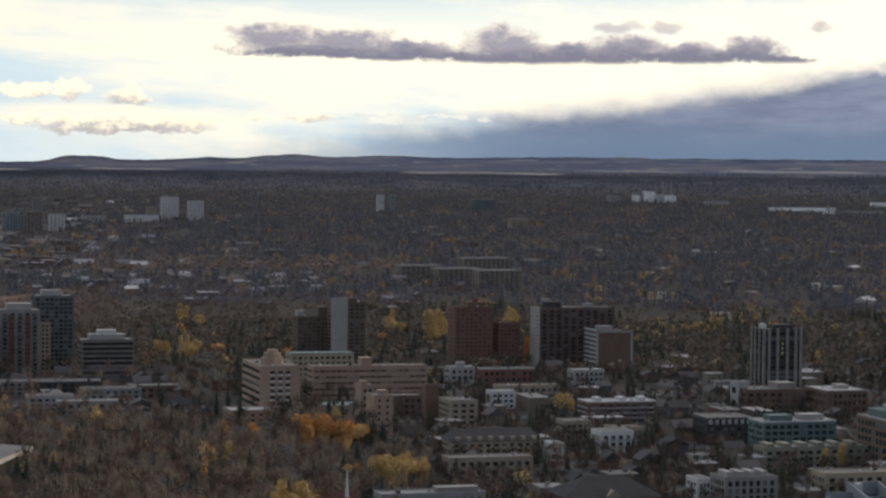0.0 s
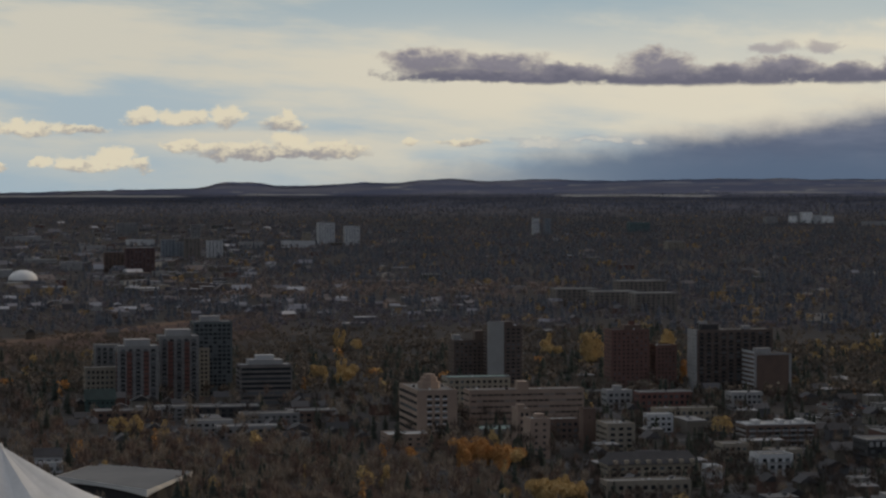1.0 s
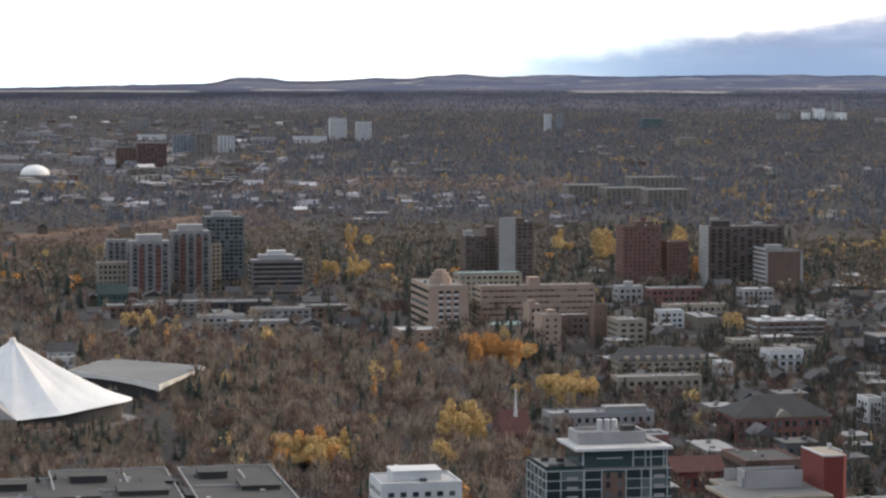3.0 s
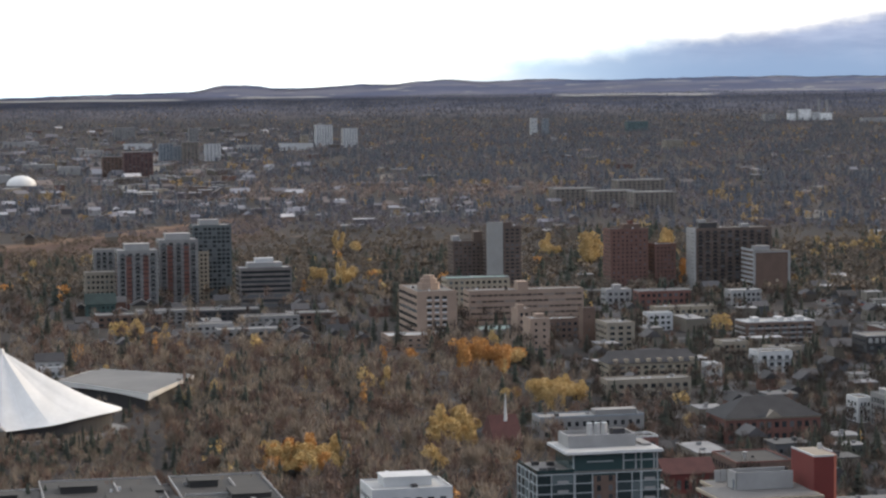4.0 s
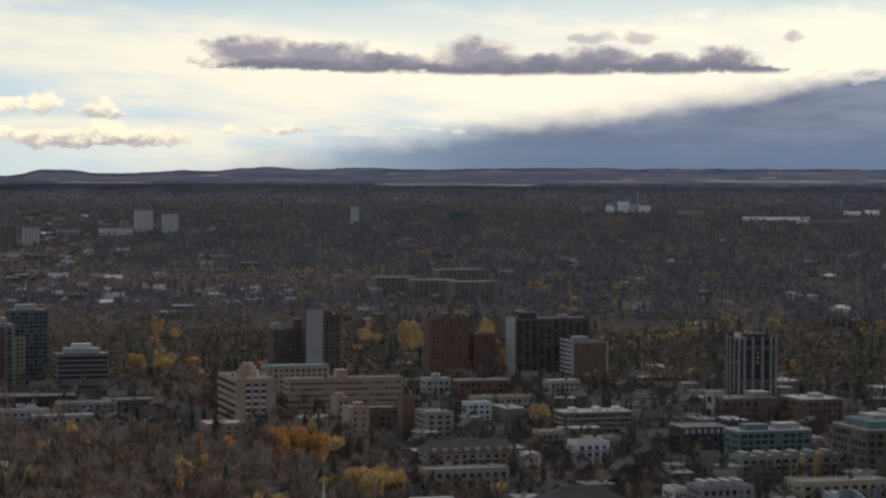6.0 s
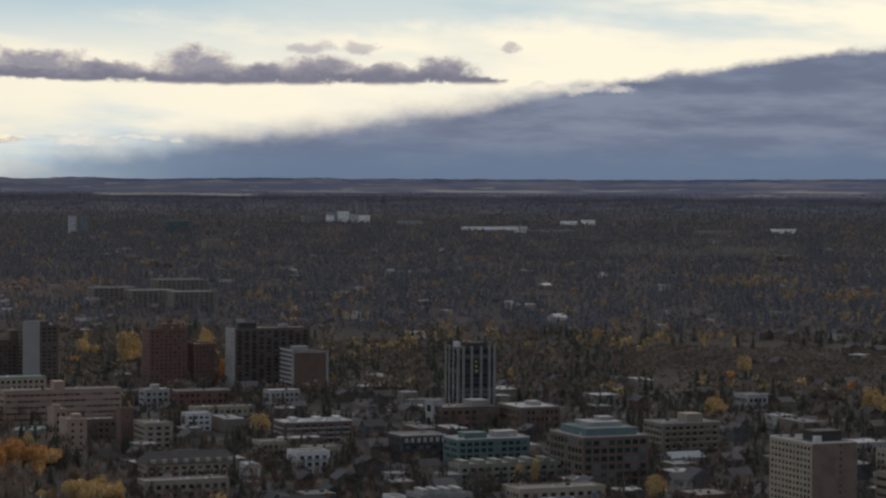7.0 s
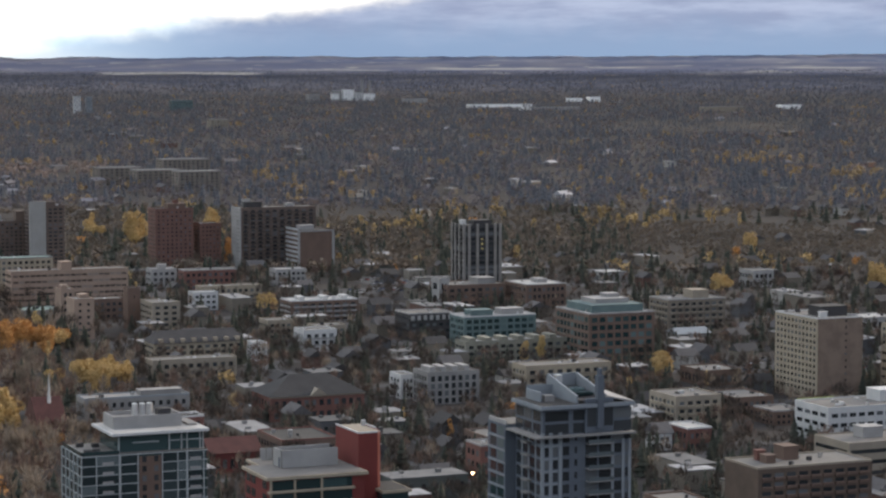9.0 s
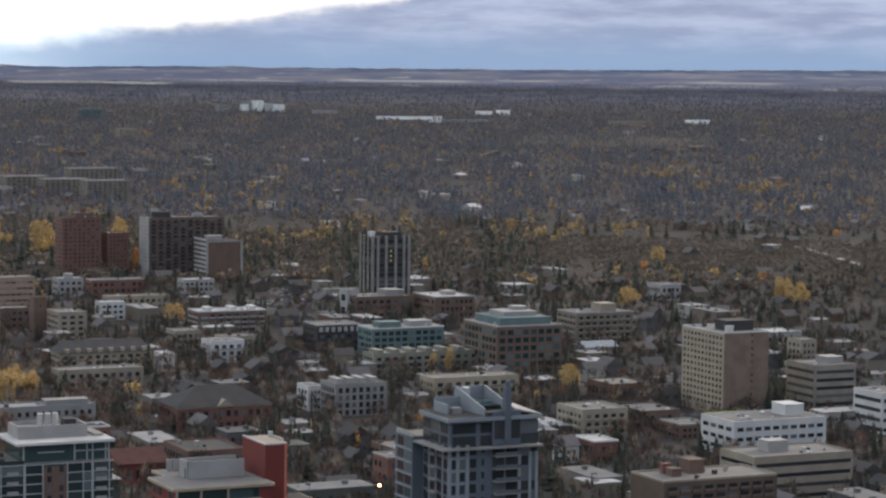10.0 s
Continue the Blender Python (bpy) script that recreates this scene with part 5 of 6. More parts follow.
# ---- far buildings ----
BRIGHT = mat("white_enamel", (0.9, 0.9, 0.88), (0.84, 0.84, 0.83), 0.1, rough=0.4)
TAUPE = mat("taupe_concrete", (0.20, 0.175, 0.155), None, 0.1)
for az, dist, span, h, wall, label in (
        (-10.91, 4104, 52, 44, mat("rust_brick", (0.115, 0.070, 0.066), None, 0.1), "rust brick apartment tower far off"), (-11.5, 4200, 37, 34, BRICK, "dark brick block with pale roof edge far off"),
        (-10.25, 4874, 30, 38, BLUELT, "blue-grey office tower far off"), (-9.95, 4850, 20, 34, BLUELT, "blue-grey office block far off"), (-9.68, 4798, 34, 43, TAUPE, "dark brown office tower far off"), (-9.16, 4962, 34, 34, WHITE, "white office block far off"),
        (-6.55, 5847, 44, 54, WHITE, "pale apartment tower far off"), (-5.94, 5839, 39, 46, WHITE, "cream apartment tower far off"), (-1.6, 6964, 22, 48, WHITE, "white apartment tower far off"), (-1.32, 6990, 20, 46, BLUELT, "grey apartment tower far off"),
        (0.82, 7315, 70, 30, TEAL, "green glass office far off"), (1.67, 5262, 46, 25, SAND, "beige stepped office far off"), (4.72, 8887, 46, 40, BRIGHT, "white hospital slab far off"), (4.98, 8860, 34, 30, WHITE, "stepped white hospital block far off"), (4.42, 8870, 30, 26, BRIGHT, "low white hospital block far off"), (5.06, 8950, 7, 76, LTGREY, "slim pale chimney stack far off"), (5.24, 8950, 6, 74, LTGREY, "slim grey chimney stack far off"), (4.45, 8900, 40, 36, LTGREY, "pale hospital wing far off"), (5.2, 8900, 50, 26, BRIGHT, "low white hospital wing far off"), (3.9, 8800, 50, 24, LTGREY, "low pale hospital wing far off"),
        (-12.5, 4300, 40, 14, LTGREY, "low grey warehouse far off"), (-13.2, 4500, 60, 12, GREY, "long grey warehouse far off"), (-8.3, 5624, 60, 13, LTGREY, "long pale warehouse far off"), (-7.2, 5650, 80, 16, WHITE, "long white shopping hall far off"), (-7.0, 5700, 20, 34, SAND, "cream stair tower far off"),
        (-9.6, 6400, 26, 40, GREY, "grey apartment tower far off"), (-11.2, 6900, 60, 34, GREY, "grey office block far off"), (-14.6, 5200, 60, 14, BLUELT, "blue-grey warehouse far off"), (-14.2, 4000, 50, 12, LTGREY, "grey warehouse hall far off"), (-15.2, 4400, 60, 12, LTGREY, "pale warehouse hall far off"), (-12.0, 5400, 60, 12, LTGREY, "pale flat warehouse far off"), (-13.6, 6200, 90, 14, LTGREY, "long pale depot far off"), (-10.9, 5900, 70, 13, WHITE, "white depot hall far off"),
        (-0.7, 3050, 60, 22, TAUPE, "long low college block with pale roof edge"), (0.2, 3000, 62, 21, TAUPE, "long college block with pale roof edge"), (1.15, 2900, 58, 24, TAUPE, "brick college block with pale roof edge"), (0.85, 3150, 70, 28, TAUPE, "college block behind others"),
        (8.3, 7700, 210, 11, BRIGHT, "very long white warehouse far off"), (8.95, 7350, 60, 9, BRIGHT, "low white depot far off"), (9.6, 7400, 150, 8, LTGREY, "long pale warehouse far off"), (10.05, 8683, 60, 14, BRIGHT, "white stadium stand far off"), (10.5, 8700, 50, 18, BRIGHT, "white stadium hall far off"), (15.07, 7605, 80, 13, BRIGHT, "white arena roof far off"), (12.55, 7300, 8, 40, GREY, "slim grey tower far off"), (13.5, 7200, 130, 14, SAND, "tan institute hall far off"), (6.3, 8500, 90, 14, LTGREY, "long grey hall far off")):
    building("far_building", label, az, dist, span, min(30.0, span * 0.6), h, max(2, int(h / 3.4)), wall, PALEROOF if wall in (WHITE, GREY, LTGREY, BRIGHT) else GRAVEL, "punched", bays=max(3, int(span / 7)), side_bays=2 if h > 20 else 0, front=h > 20, win=(0.5, 0.4), single=False, rim=LTGREY)
at, k = site(-13.6, 3704)
dome = new("dome_hall")
dome.matrix_world = Matrix.Translation(at) @ Matrix.Scale(k, 4)
tagged(dome, "round hall under a pale domed roof", "hall")
TAKEN.append((at.x, at.y, 24))
bm = bmesh.new()
bmesh.ops.create_uvsphere(bm, u_segments=28, v_segments=16, radius=1.0, matrix=Matrix.Translation((0, 0, 8)) @ Matrix.Diagonal((22, 22, 15, 1)))
bmesh.ops.bisect_plane(bm, geom=bm.verts[:] + bm.edges[:] + bm.faces[:], plane_co=(0, 0, 8.01), plane_no=(0, 0, -1), clear_outer=True)
part("domed_roof", bm, FABRIC, dome)
bm = bmesh.new()
tube(bm, (0, 0, 0), (0, 0, 8.2), 22.5, 22.5, 28)
part("drum_wall", bm, GREY, dome)

# ---- houses and low blocks that fill the streets ----
HOUSE = {}


def house_master(kind, w, d, h, rise):
    wall, roof = bmesh.new(), bmesh.new()
    boxes(wall, (0, 0, 0, w, d, h))
    if rise:
        x, y = w / 2 + 0.5, d / 2 + 0.5
        v = [roof.verts.new(p) for p in ((-x, -y, h - 0.1), (x, -y, h - 0.1), (x, y, h - 0.1), (-x, y, h - 0.1), (0, -y, h + rise), (0, y, h + rise))]
        for f in ((0, 1, 4), (1, 2, 5, 4), (2, 3, 5), (3, 0, 4, 5), (3, 2, 1, 0)):
            roof.faces.new([v[i] for i in f])
    else:
        boxes(roof, (0, 0, h, w + 0.4, d + 0.4, 0.4), (w * 0.2, 0, h + 0.4, 1.6, 1.6, 1.2), (-w * 0.25, d * 0.2, h + 0.4, 1.0, 2.0, 0.8))
    got = []
    for name, bm, material in (("wall", wall, SIDING), ("roof", roof, SHINGLE if rise else mat("flat_house_roof", (0.22, 0.22, 0.225), (0.15, 0.15, 0.155), 0.1, per_thing=1.4))):
        me = bpy.data.meshes.new(name)
        bm.to_mesh(me)
        bm.free()
        me.materials.append(material)
        got.append((name, me))
    pane = shared_box("window", 1.3, 0.14, 1.4, GLASS)
    return got, pane, w, d, h


HOUSE["gabled"] = house_master("gabled", 8.5, 11, 6.2, 3.4)
HOUSE["broad"] = house_master("broad", 12, 10, 5.8, 3.0)
HOUSE["flat"] = house_master("flat", 13, 12, 7.0, 0)
HOUSE["long"] = house_master("long", 26, 12, 7.5, 0)
HOUSE_LABEL = {"gabled": "small gabled frame house with shingle roof", "broad": "broad frame house with shingle roof", "flat": "small flat-roofed walk-up block", "long": "long flat-roofed walk-up block"}


def house(kind, az, dist, rng, turn):
    got, pane, w, d, h = HOUSE[kind]
    at, k = site(az, dist)
    ob = new("house" if kind in ("gabled", "broad") else "walk_up_block")
    ob.matrix_world = Matrix.Translation(at) @ pose(0, 0, 0, 0, 0, turn) @ Matrix.Scale(k * rng.uniform(0.9, 1.2), 4)
    tagged(ob, HOUSE_LABEL[kind], "house" if kind in ("gabled", "broad") else "apartment block", "houses of the plain")
    TAKEN.append((at.x, at.y, k * math.hypot(w, d) / 2))
    for name, me in got:
        part(name, me, None, ob)
    if dist < 1130:
        for f in range(2 if h < 8 else 3):
            n = max(2, int(w / 4))
            for i in range(n):
                part("window", pane, None, ob).location = (-w / 2 + w * (i + 0.5) / n, -d / 2, 1.1 + 2.9 * f)


rng = random.Random(3)
done, tries = 0, 0
while done < 215 and tries < 9000:
    tries += 1
    az, dist = rng.uniform(-0.5, 20.5), rng.uniform(740, 1900)
    if dist > 1560 + 30 * (az - 8) ** 2 and az > 12:
        continue
    at, k = site(az, dist)
    if all((at.x - a) ** 2 + (at.y - b) ** 2 > (r * 0.8 + 6) ** 2 for a, b, r in TAKEN):
        house(rng.choices(("gabled", "broad", "flat", "long"), (0.36, 0.24, 0.26, 0.14))[0], az, dist, rng, GRID + rng.choice((0, 90)))
        done += 1
tries = 0
while done < 260 and tries < 3000:
    tries += 1
    az, dist = rng.uniform(-12.5, -4.2), rng.uniform(1430, 1720)
    at, k = site(az, dist)
    if all((at.x - a) ** 2 + (at.y - b) ** 2 > (r * 0.85 + 8) ** 2 for a, b, r in TAKEN):
        house(rng.choices(("gabled", "broad", "flat", "long"), (0.55, 0.4, 0.03, 0.02))[0], az, dist, rng, GRID + rng.choice((0, 90)))
        done += 1
while done < 430 and tries < 9000:
    tries += 1
    az, dist = rng.uniform(-16, 21), 2050 * math.exp(rng.uniform(0, 1.05))
    if rng.random() < 0.55:
        az, dist = rng.uniform(-16.5, -8.0), 3400 * math.exp(rng.uniform(0, 0.9))
    house(rng.choices(("gabled", "broad", "flat", "long"), (0.2, 0.3, 0.3, 0.2) if dist < 3400 else (0.05, 0.1, 0.3, 0.55))[0], az, dist, rng, GRID + rng.choice((0, 90, 30)))
    done += 1
for az, dist in ((14.7, 2480), (15.0, 2500), (15.3, 2470), (15.9, 2520), (16.3, 2500), (16.8, 2530), (17.6, 2480), (18.3, 2450), (13.6, 2560)):
    house("gabled", az, dist, rng, GRID)


# ---- the far suburbs and the warehouse district: too many to count ----
def ramp_mat(name, stops):
    m = bpy.data.materials.new(name)
    m.use_nodes = True
    g = Graph(m.node_tree)
    shader = g.n["Principled BSDF"]
    geo = g.n.new("ShaderNodeNewGeometry")
    ramp = g.n.new("ShaderNodeValToRGB")
    ramp.color_ramp.interpolation = "CONSTANT"
    e = ramp.color_ramp.elements
    e[0].color = (*stops[0], 1)
    e[1].position, e[1].color = 1.0 / len(stops), (*stops[1], 1)
    for k in range(2, len(stops)):
        e.new(k / len(stops)).color = (*stops[k], 1)
    g.l.new(geo.outputs["Random Per Island"], ramp.inputs[0])
    stain = g.noise(geo.outputs["Position"], 0.2, 3)
    g.l.new(g.mix(g.m("MULTIPLY", stain, 0.45), ramp.outputs[0], (0.10, 0.095, 0.09)), shader.inputs["Base Color"])
    shader.inputs["Roughness"].default_value, shader.inputs["Specular IOR Level"].default_value = 0.8, 0.2
    return m


def far_suburb():
    rng = random.Random(77)
    walls, roofs = ([], []), ([], [])

    def add(store, m, pts, faces):
        n = len(store[0])
        store[0].extend(tuple(m @ Vector(q)) for q in pts)
        store[1].extend(tuple(i + n for i in f) for f in faces)

    def block(store, m, w, d, z0, z1):
        add(store, m, [(sx * w / 2, sy * d / 2, z) for z in (z0, z1) for sx, sy in ((-1, -1), (1, -1), (1, 1), (-1, 1))], ((0, 1, 5, 4), (1, 2, 6, 5), (2, 3, 7, 6), (3, 0, 4, 7), (4, 5, 6, 7)))

    for zone, n in (("district", 300), ("terrace", 100), ("suburb", 170)):
        for _ in range(n):
            if zone == "district":
                az, dist = rng.uniform(-17.2, -8.2) + 1.2 * rng.random() ** 3 * 4, 3350 * math.exp(rng.uniform(0, 0.95))
                w, d, h, flat = rng.uniform(10, 38), rng.uniform(10, 26), rng.uniform(4, 8), rng.random() < 0.8
            elif zone == "terrace":
                az, dist = rng.uniform(-14.5, -3.0), rng.uniform(2760, 3200)
                w, d, h, flat = rng.uniform(9, 20), rng.uniform(8, 12), rng.uniform(5, 7.5), rng.random() < 0.4
            else:
                az, dist = rng.uniform(-8.0, 21.0), 2500 * math.exp(rng.uniform(0, 1.25))
                w, d, h, flat = rng.uniform(9, 24), rng.uniform(8, 14), rng.uniform(5, 9), rng.random() < 0.45
                if noise.noise((az * 0.7, dist * 0.002, 5.0)) < -0.05 or (11.3 < az and dist < 2450):
                    continue
            at, k = site(az, dist)
            if not all((at.x - a) ** 2 + (at.y - b) ** 2 > (r * 0.8 + 4) ** 2 for a, b, r in TAKEN[:620]):
                continue
            m = Matrix.Translation(at) @ pose(0, 0, 0, 0, 0, GRID + rng.choice((0, 90, 0, 28))) @ Matrix.Scale(k, 4)
            block(walls, m, w, d, -2.0, h)
            if flat:
                block(roofs, m, w + 0.8, d + 0.8, h - 0.05, h + 0.7)
            else:
                add(roofs, m, ((-w / 2 - .5, -d / 2 - .6, h), (w / 2 + .5, -d / 2 - .6, h), (w / 2 + .5, d / 2 + .6, h), (-w / 2 - .5, d / 2 + .6, h), (-w / 2 - .5, 0, h + d * 0.32), (w / 2 + .5, 0, h + d * 0.32)),
                    ((0, 1, 5, 4), (2, 3, 4, 5), (1, 2, 5), (3, 0, 4), (3, 2, 1, 0)))
            if zone != "suburb":
                TAKEN.append((at.x, at.y, k * math.hypot(w, d) / 2 * 0.8))
    for name, store, material, label in (("far_house_walls", walls, ramp_mat("far_siding", ((0.24, 0.23, 0.24), (0.17, 0.165, 0.175), (0.15, 0.11, 0.095), (0.21, 0.19, 0.175), (0.15, 0.15, 0.175), (0.11, 0.10, 0.11), (0.36, 0.35, 0.35))), "pale and brown walls of far houses and warehouses"),
                                      ("far_roofs", roofs, ramp_mat("far_roofing", ((0.20, 0.20, 0.225), (0.15, 0.145, 0.16), (0.10, 0.095, 0.10), (0.27, 0.27, 0.295), (0.13, 0.115, 0.115), (0.18, 0.18, 0.21), (0.15, 0.125, 0.12), (0.44, 0.44, 0.46))), "pale flat and dark gabled roofs of far suburbs")):
        me = bpy.data.meshes.new(name)
        me.from_pydata(store[0], [], store[1])
        me.update()
        me.materials.append(material)
        tagged(new(name, me), label, "far houses", kind="stuff")


far_suburb()


# ---- roads, parking lots and parked cars ----
def strip(name, label, pts, width, z=0.06, material=ASPHALT):
    """A flat ribbon along a plan line of (azimuth, distance)."""
    bm = bmesh.new()
    line = []
    for (a0, d0), (a1, d1) in zip(pts, pts[1:]):
        line += [site(a0 + (a1 - a0) * j / 8, d0 + (d1 - d0) * j / 8) for j in range(8)]
    line.append(site(*pts[-1]))
    pairs = []
    for i, (p, k) in enumerate(line):
        q = line[min(i + 1, len(line) - 1)][0] - line[max(i - 1, 0)][0]
        side = Vector((-q.y, q.x, 0)).normalized() * width * k / 2
        up = Vector((0, 0, z if p.z < 0.1 else 1.2 * k))
        pairs.append((bm.verts.new(p + side + up), bm.verts.new(p - side + up)))
    for (a, b), (c, d) in zip(pairs, pairs[1:]):
        bm.faces.new((a, b, d, c))
    me = bpy.data.meshes.new(name)
    bm.to_mesh(me)
    bm.free()
    me.materials.append(material)
    tagged(new(name, me), label, "road", kind="structure")


def street(x0, y0, turn, length, width=11):
    at = []
    for s in (-0.5, 0.5):
        x, y = x0 + s * length * math.cos(radians(turn)), y0 + s * length * math.sin(radians(turn))
        at.append((math.degrees(math.atan2(x, y)), math.hypot(x, y)))
    strip("road", "straight asphalt street between low blocks", at, width)


for k in range(7):
    street(150 + 30 * k * 0.2, 900 + 120 * k, GRID, 620)
for k in range(5):
    street(10 + 100 * k, 1280, GRID + 90, 860)
strip("road", "pale gravel road that climbs the slope", [(16.9, 2300), (17.7, 2225), (18.5, 2110), (19.6, 1970)], 6, material=mat("pale_gravel", (0.36, 0.33, 0.30), None, 0.05))
strip("road", "pale path through the bare park", [(-6.0, 1010), (-5.4, 960), (-5.1, 920)], 7, material=mat("pale_gravel", (0.36, 0.33, 0.30)))
strip("road", "bare earth track along the river bank", [(-14.5, 2120), (-12.5, 2180), (-10.5, 2330), (-7.0, 2500)], 6, material=mat("bank_earth", (0.15, 0.098, 0.07), None, 0.03))
LOTS = [(-0.75, 1365, 40, 34), (6.0, 1740, 70, 60), (13.9, 1270, 46, 60), (16.6, 1270, 40, 50), (5.2, 1660, 50, 40), (12.2, 1290, 30, 26), (2.9, 1120, 30, 24), (11.0, 1640, 40, 30)]
CAR = {}
for tint, rgb in (("white", (0.7, 0.7, 0.7)), ("silver", (0.42, 0.43, 0.45)), ("dark", (0.03, 0.03, 0.035)), ("red", (0.30, 0.03, 0.03)), ("blue", (0.05, 0.08, 0.16))):
    CAR[tint] = mat(tint + "_car_paint", rgb, None, 1.0, rough=0.25, spec=0.6)


def car_meshes():
    bm = bmesh.new()
    prof = [(-2.2, 0.35), (2.2, 0.35), (2.25, 0.75), (1.3, 0.92), (-1.9, 0.98), (-2.25, 0.8)]
    for y in (-0.88, 0.88):
        bm.faces.new([bm.verts.new((x, y, z)) for x, z in (prof if y < 0 else prof[::-1])])
    bm.verts.ensure_lookup_table()
    n = len(prof)
    for i in range(n):
        j = (i + 1) % n
        bm.faces.new((bm.verts[j], bm.verts[i], bm.verts[n + n - 1 - i], bm.verts[n + n - 1 - j]))
    body = bpy.data.meshes.new("body")
    bm.to_mesh(body)
    bm.free()
    bm = bmesh.new()
    low = [bm.verts.new(p) for p in ((-1.8, -0.8, 0.95), (1.2, -0.8, 0.92), (1.2, 0.8, 0.92), (-1.8, 0.8, 0.95))]
    top = [bm.verts.new(p) for p in ((-1.3, -0.66, 1.48), (0.45, -0.66, 1.48), (0.45, 0.66, 1.48), (-1.3, 0.66, 1.48))]
    bm.faces.new(top)
    for i in range(4):
        j = (i + 1) % 4
        bm.faces.new((low[i], low[j], top[j], top[i]))
    cabin = bpy.data.meshes.new("cabin")
    bm.to_mesh(cabin)
    bm.free()
    cabin.materials.append(GLASS)
    bm = bmesh.new()
    tube(bm, (0, -0.12, 0), (0, 0.12, 0), 0.33, 0.33, 10)
    wheel = bpy.data.meshes.new("wheel")
    bm.to_mesh(wheel)
    bm.free()
    wheel.materials.append(DARK)
    return body, cabin, wheel


BODY, CABIN, WHEEL = car_meshes()
MASTER_CAR = {}


def car(tint, m):
    if tint not in MASTER_CAR:
        ob = tagged(new("car"), "%s parked car on asphalt" % tint, "car", "parked cars")
        me = BODY.copy()
        me.materials.append(CAR[tint])
        part("body", me, None, ob)
        part("cabin", CABIN, None, ob)
        for x in (-1.35, 1.4):
            for y in (-0.82, 0.82):
                part("wheel", WHEEL, None, ob).location = (x, y, 0.33)
        ob.matrix_basis = m
        MASTER_CAR[tint] = ob
    else:
        copy_thing(MASTER_CAR[tint], m)


for az, dist, w, d in LOTS:
    at, k = site(az, dist)
    lot = box_part("parking_lot", ASPHALT, None, (0, 0, 0.02, w, d, 0.06))
    lot.matrix_world = Matrix.Translation(at) @ pose(0, 0, 0, 0, 0, GRID)
    tagged(lot, "asphalt parking lot with parked cars", "parking lot", kind="structure")
    TAKEN.append((at.x, at.y, math.hypot(w, d) / 2.4))
    for row in range(int(d / 11)):
        for col in range(int(w / 3.0)):
            if rng.random() < 0.3:
                car(rng.choice(tuple(CAR)), lot.matrix_world @ pose(-w / 2 + 2 + 3.0 * col, -d / 2 + 5 + 11 * row, 0.08, 0, 0, 90 + rng.uniform(-3, 3)))

# ---- trees ----
TAN = leaf_mat("bare_twigs", (0.215, 0.175, 0.14), (0.13, 0.112, 0.10), (0.32, 0.255, 0.19), 0.02)
BROWN = leaf_mat("brown_leaves", (0.14, 0.098, 0.082), (0.105, 0.080, 0.074), (0.20, 0.136, 0.10))
STREET = leaf_mat("dark_twigs", (0.064, 0.053, 0.047), (0.048, 0.042, 0.040), (0.092, 0.072, 0.058))
GOLD = leaf_mat("golden_leaves", (0.43, 0.30, 0.135), (0.35, 0.25, 0.13), (0.56, 0.41, 0.185))
ORANGE = leaf_mat("orange_leaves", (0.46, 0.235, 0.085), (0.36, 0.20, 0.085), (0.58, 0.32, 0.12))
SPRUCE = leaf_mat("spruce_needles", (0.030, 0.036, 0.030), (0.040, 0.042, 0.036), (0.050, 0.054, 0.042))
# the far belt's twig colour has distance haze painted in as grey-blue
HAZEWOOD = leaf_mat("far_twigs", (0.158, 0.145, 0.163), (0.119, 0.116, 0.141), (0.180, 0.161, 0.167), 0.004)
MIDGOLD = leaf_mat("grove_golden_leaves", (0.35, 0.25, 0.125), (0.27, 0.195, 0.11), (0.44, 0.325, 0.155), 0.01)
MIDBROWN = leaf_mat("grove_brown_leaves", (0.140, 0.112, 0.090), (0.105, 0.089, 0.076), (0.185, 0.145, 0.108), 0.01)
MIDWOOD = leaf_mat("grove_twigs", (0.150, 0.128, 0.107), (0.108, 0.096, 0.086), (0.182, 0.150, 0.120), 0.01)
# these four far colours are blued and flattened for distance haze too
HAZETAN = leaf_mat("far_tan_leaves", (0.250, 0.200, 0.178), (0.202, 0.165, 0.154), (0.309, 0.241, 0.204), 0.006)
HAZESPRUCE = leaf_mat("far_spruce_needles", (0.061, 0.067, 0.080), (0.068, 0.075, 0.091), (0.076, 0.083, 0.096), 0.006)
HAZEGOLD = leaf_mat("far_golden_leaves", (0.302, 0.218, 0.123), (0.241, 0.179, 0.112), (0.381, 0.280, 0.151), 0.01)
HAZEBROWN = leaf_mat("far_brown_leaves", (0.162, 0.138, 0.130), (0.135, 0.122, 0.123), (0.189, 0.159, 0.142), 0.006)


def quads(rng, n, centre, radii, size, upright=0.0):
    """Loose leaf pieces inside an ellipsoid; returns verts and faces."""
    verts, faces = [], []
    for _ in range(n):
        while True:
            p = np.array([rng.uniform(-1, 1) for _ in range(3)])
            if 0.25 < p @ p < 1:
                break
        c = np.array(centre) + p * np.array(radii)
        a = np.array([rng.gauss(0, 1), rng.gauss(0, 1), rng.gauss(0, 1) * (1 - upright)])
        a /= np.linalg.norm(a)
        b = np.cross(a, [rng.gauss(0, 1), rng.gauss(0, 1), rng.gauss(0, 0.4)])
        b /= np.linalg.norm(b)
        if upright:
            b = b * (1 - upright) + np.array([0, 0, 1.6]) * upright
        s = size * rng.uniform(0.6, 1.3)
        k = len(verts)
        verts += [c - a * s - b * s * 0.3, c + b * s, c + a * s, c - b * s * 0.7]
        faces.append((k, k + 1, k + 2, k + 3))
    return verts, faces


def joined(lists):
    verts, faces = [], []
    for v, f in lists:
        k = len(verts)
        verts += list(v)
        faces += [tuple(i + k for i in q) for q in f]
    return verts, faces


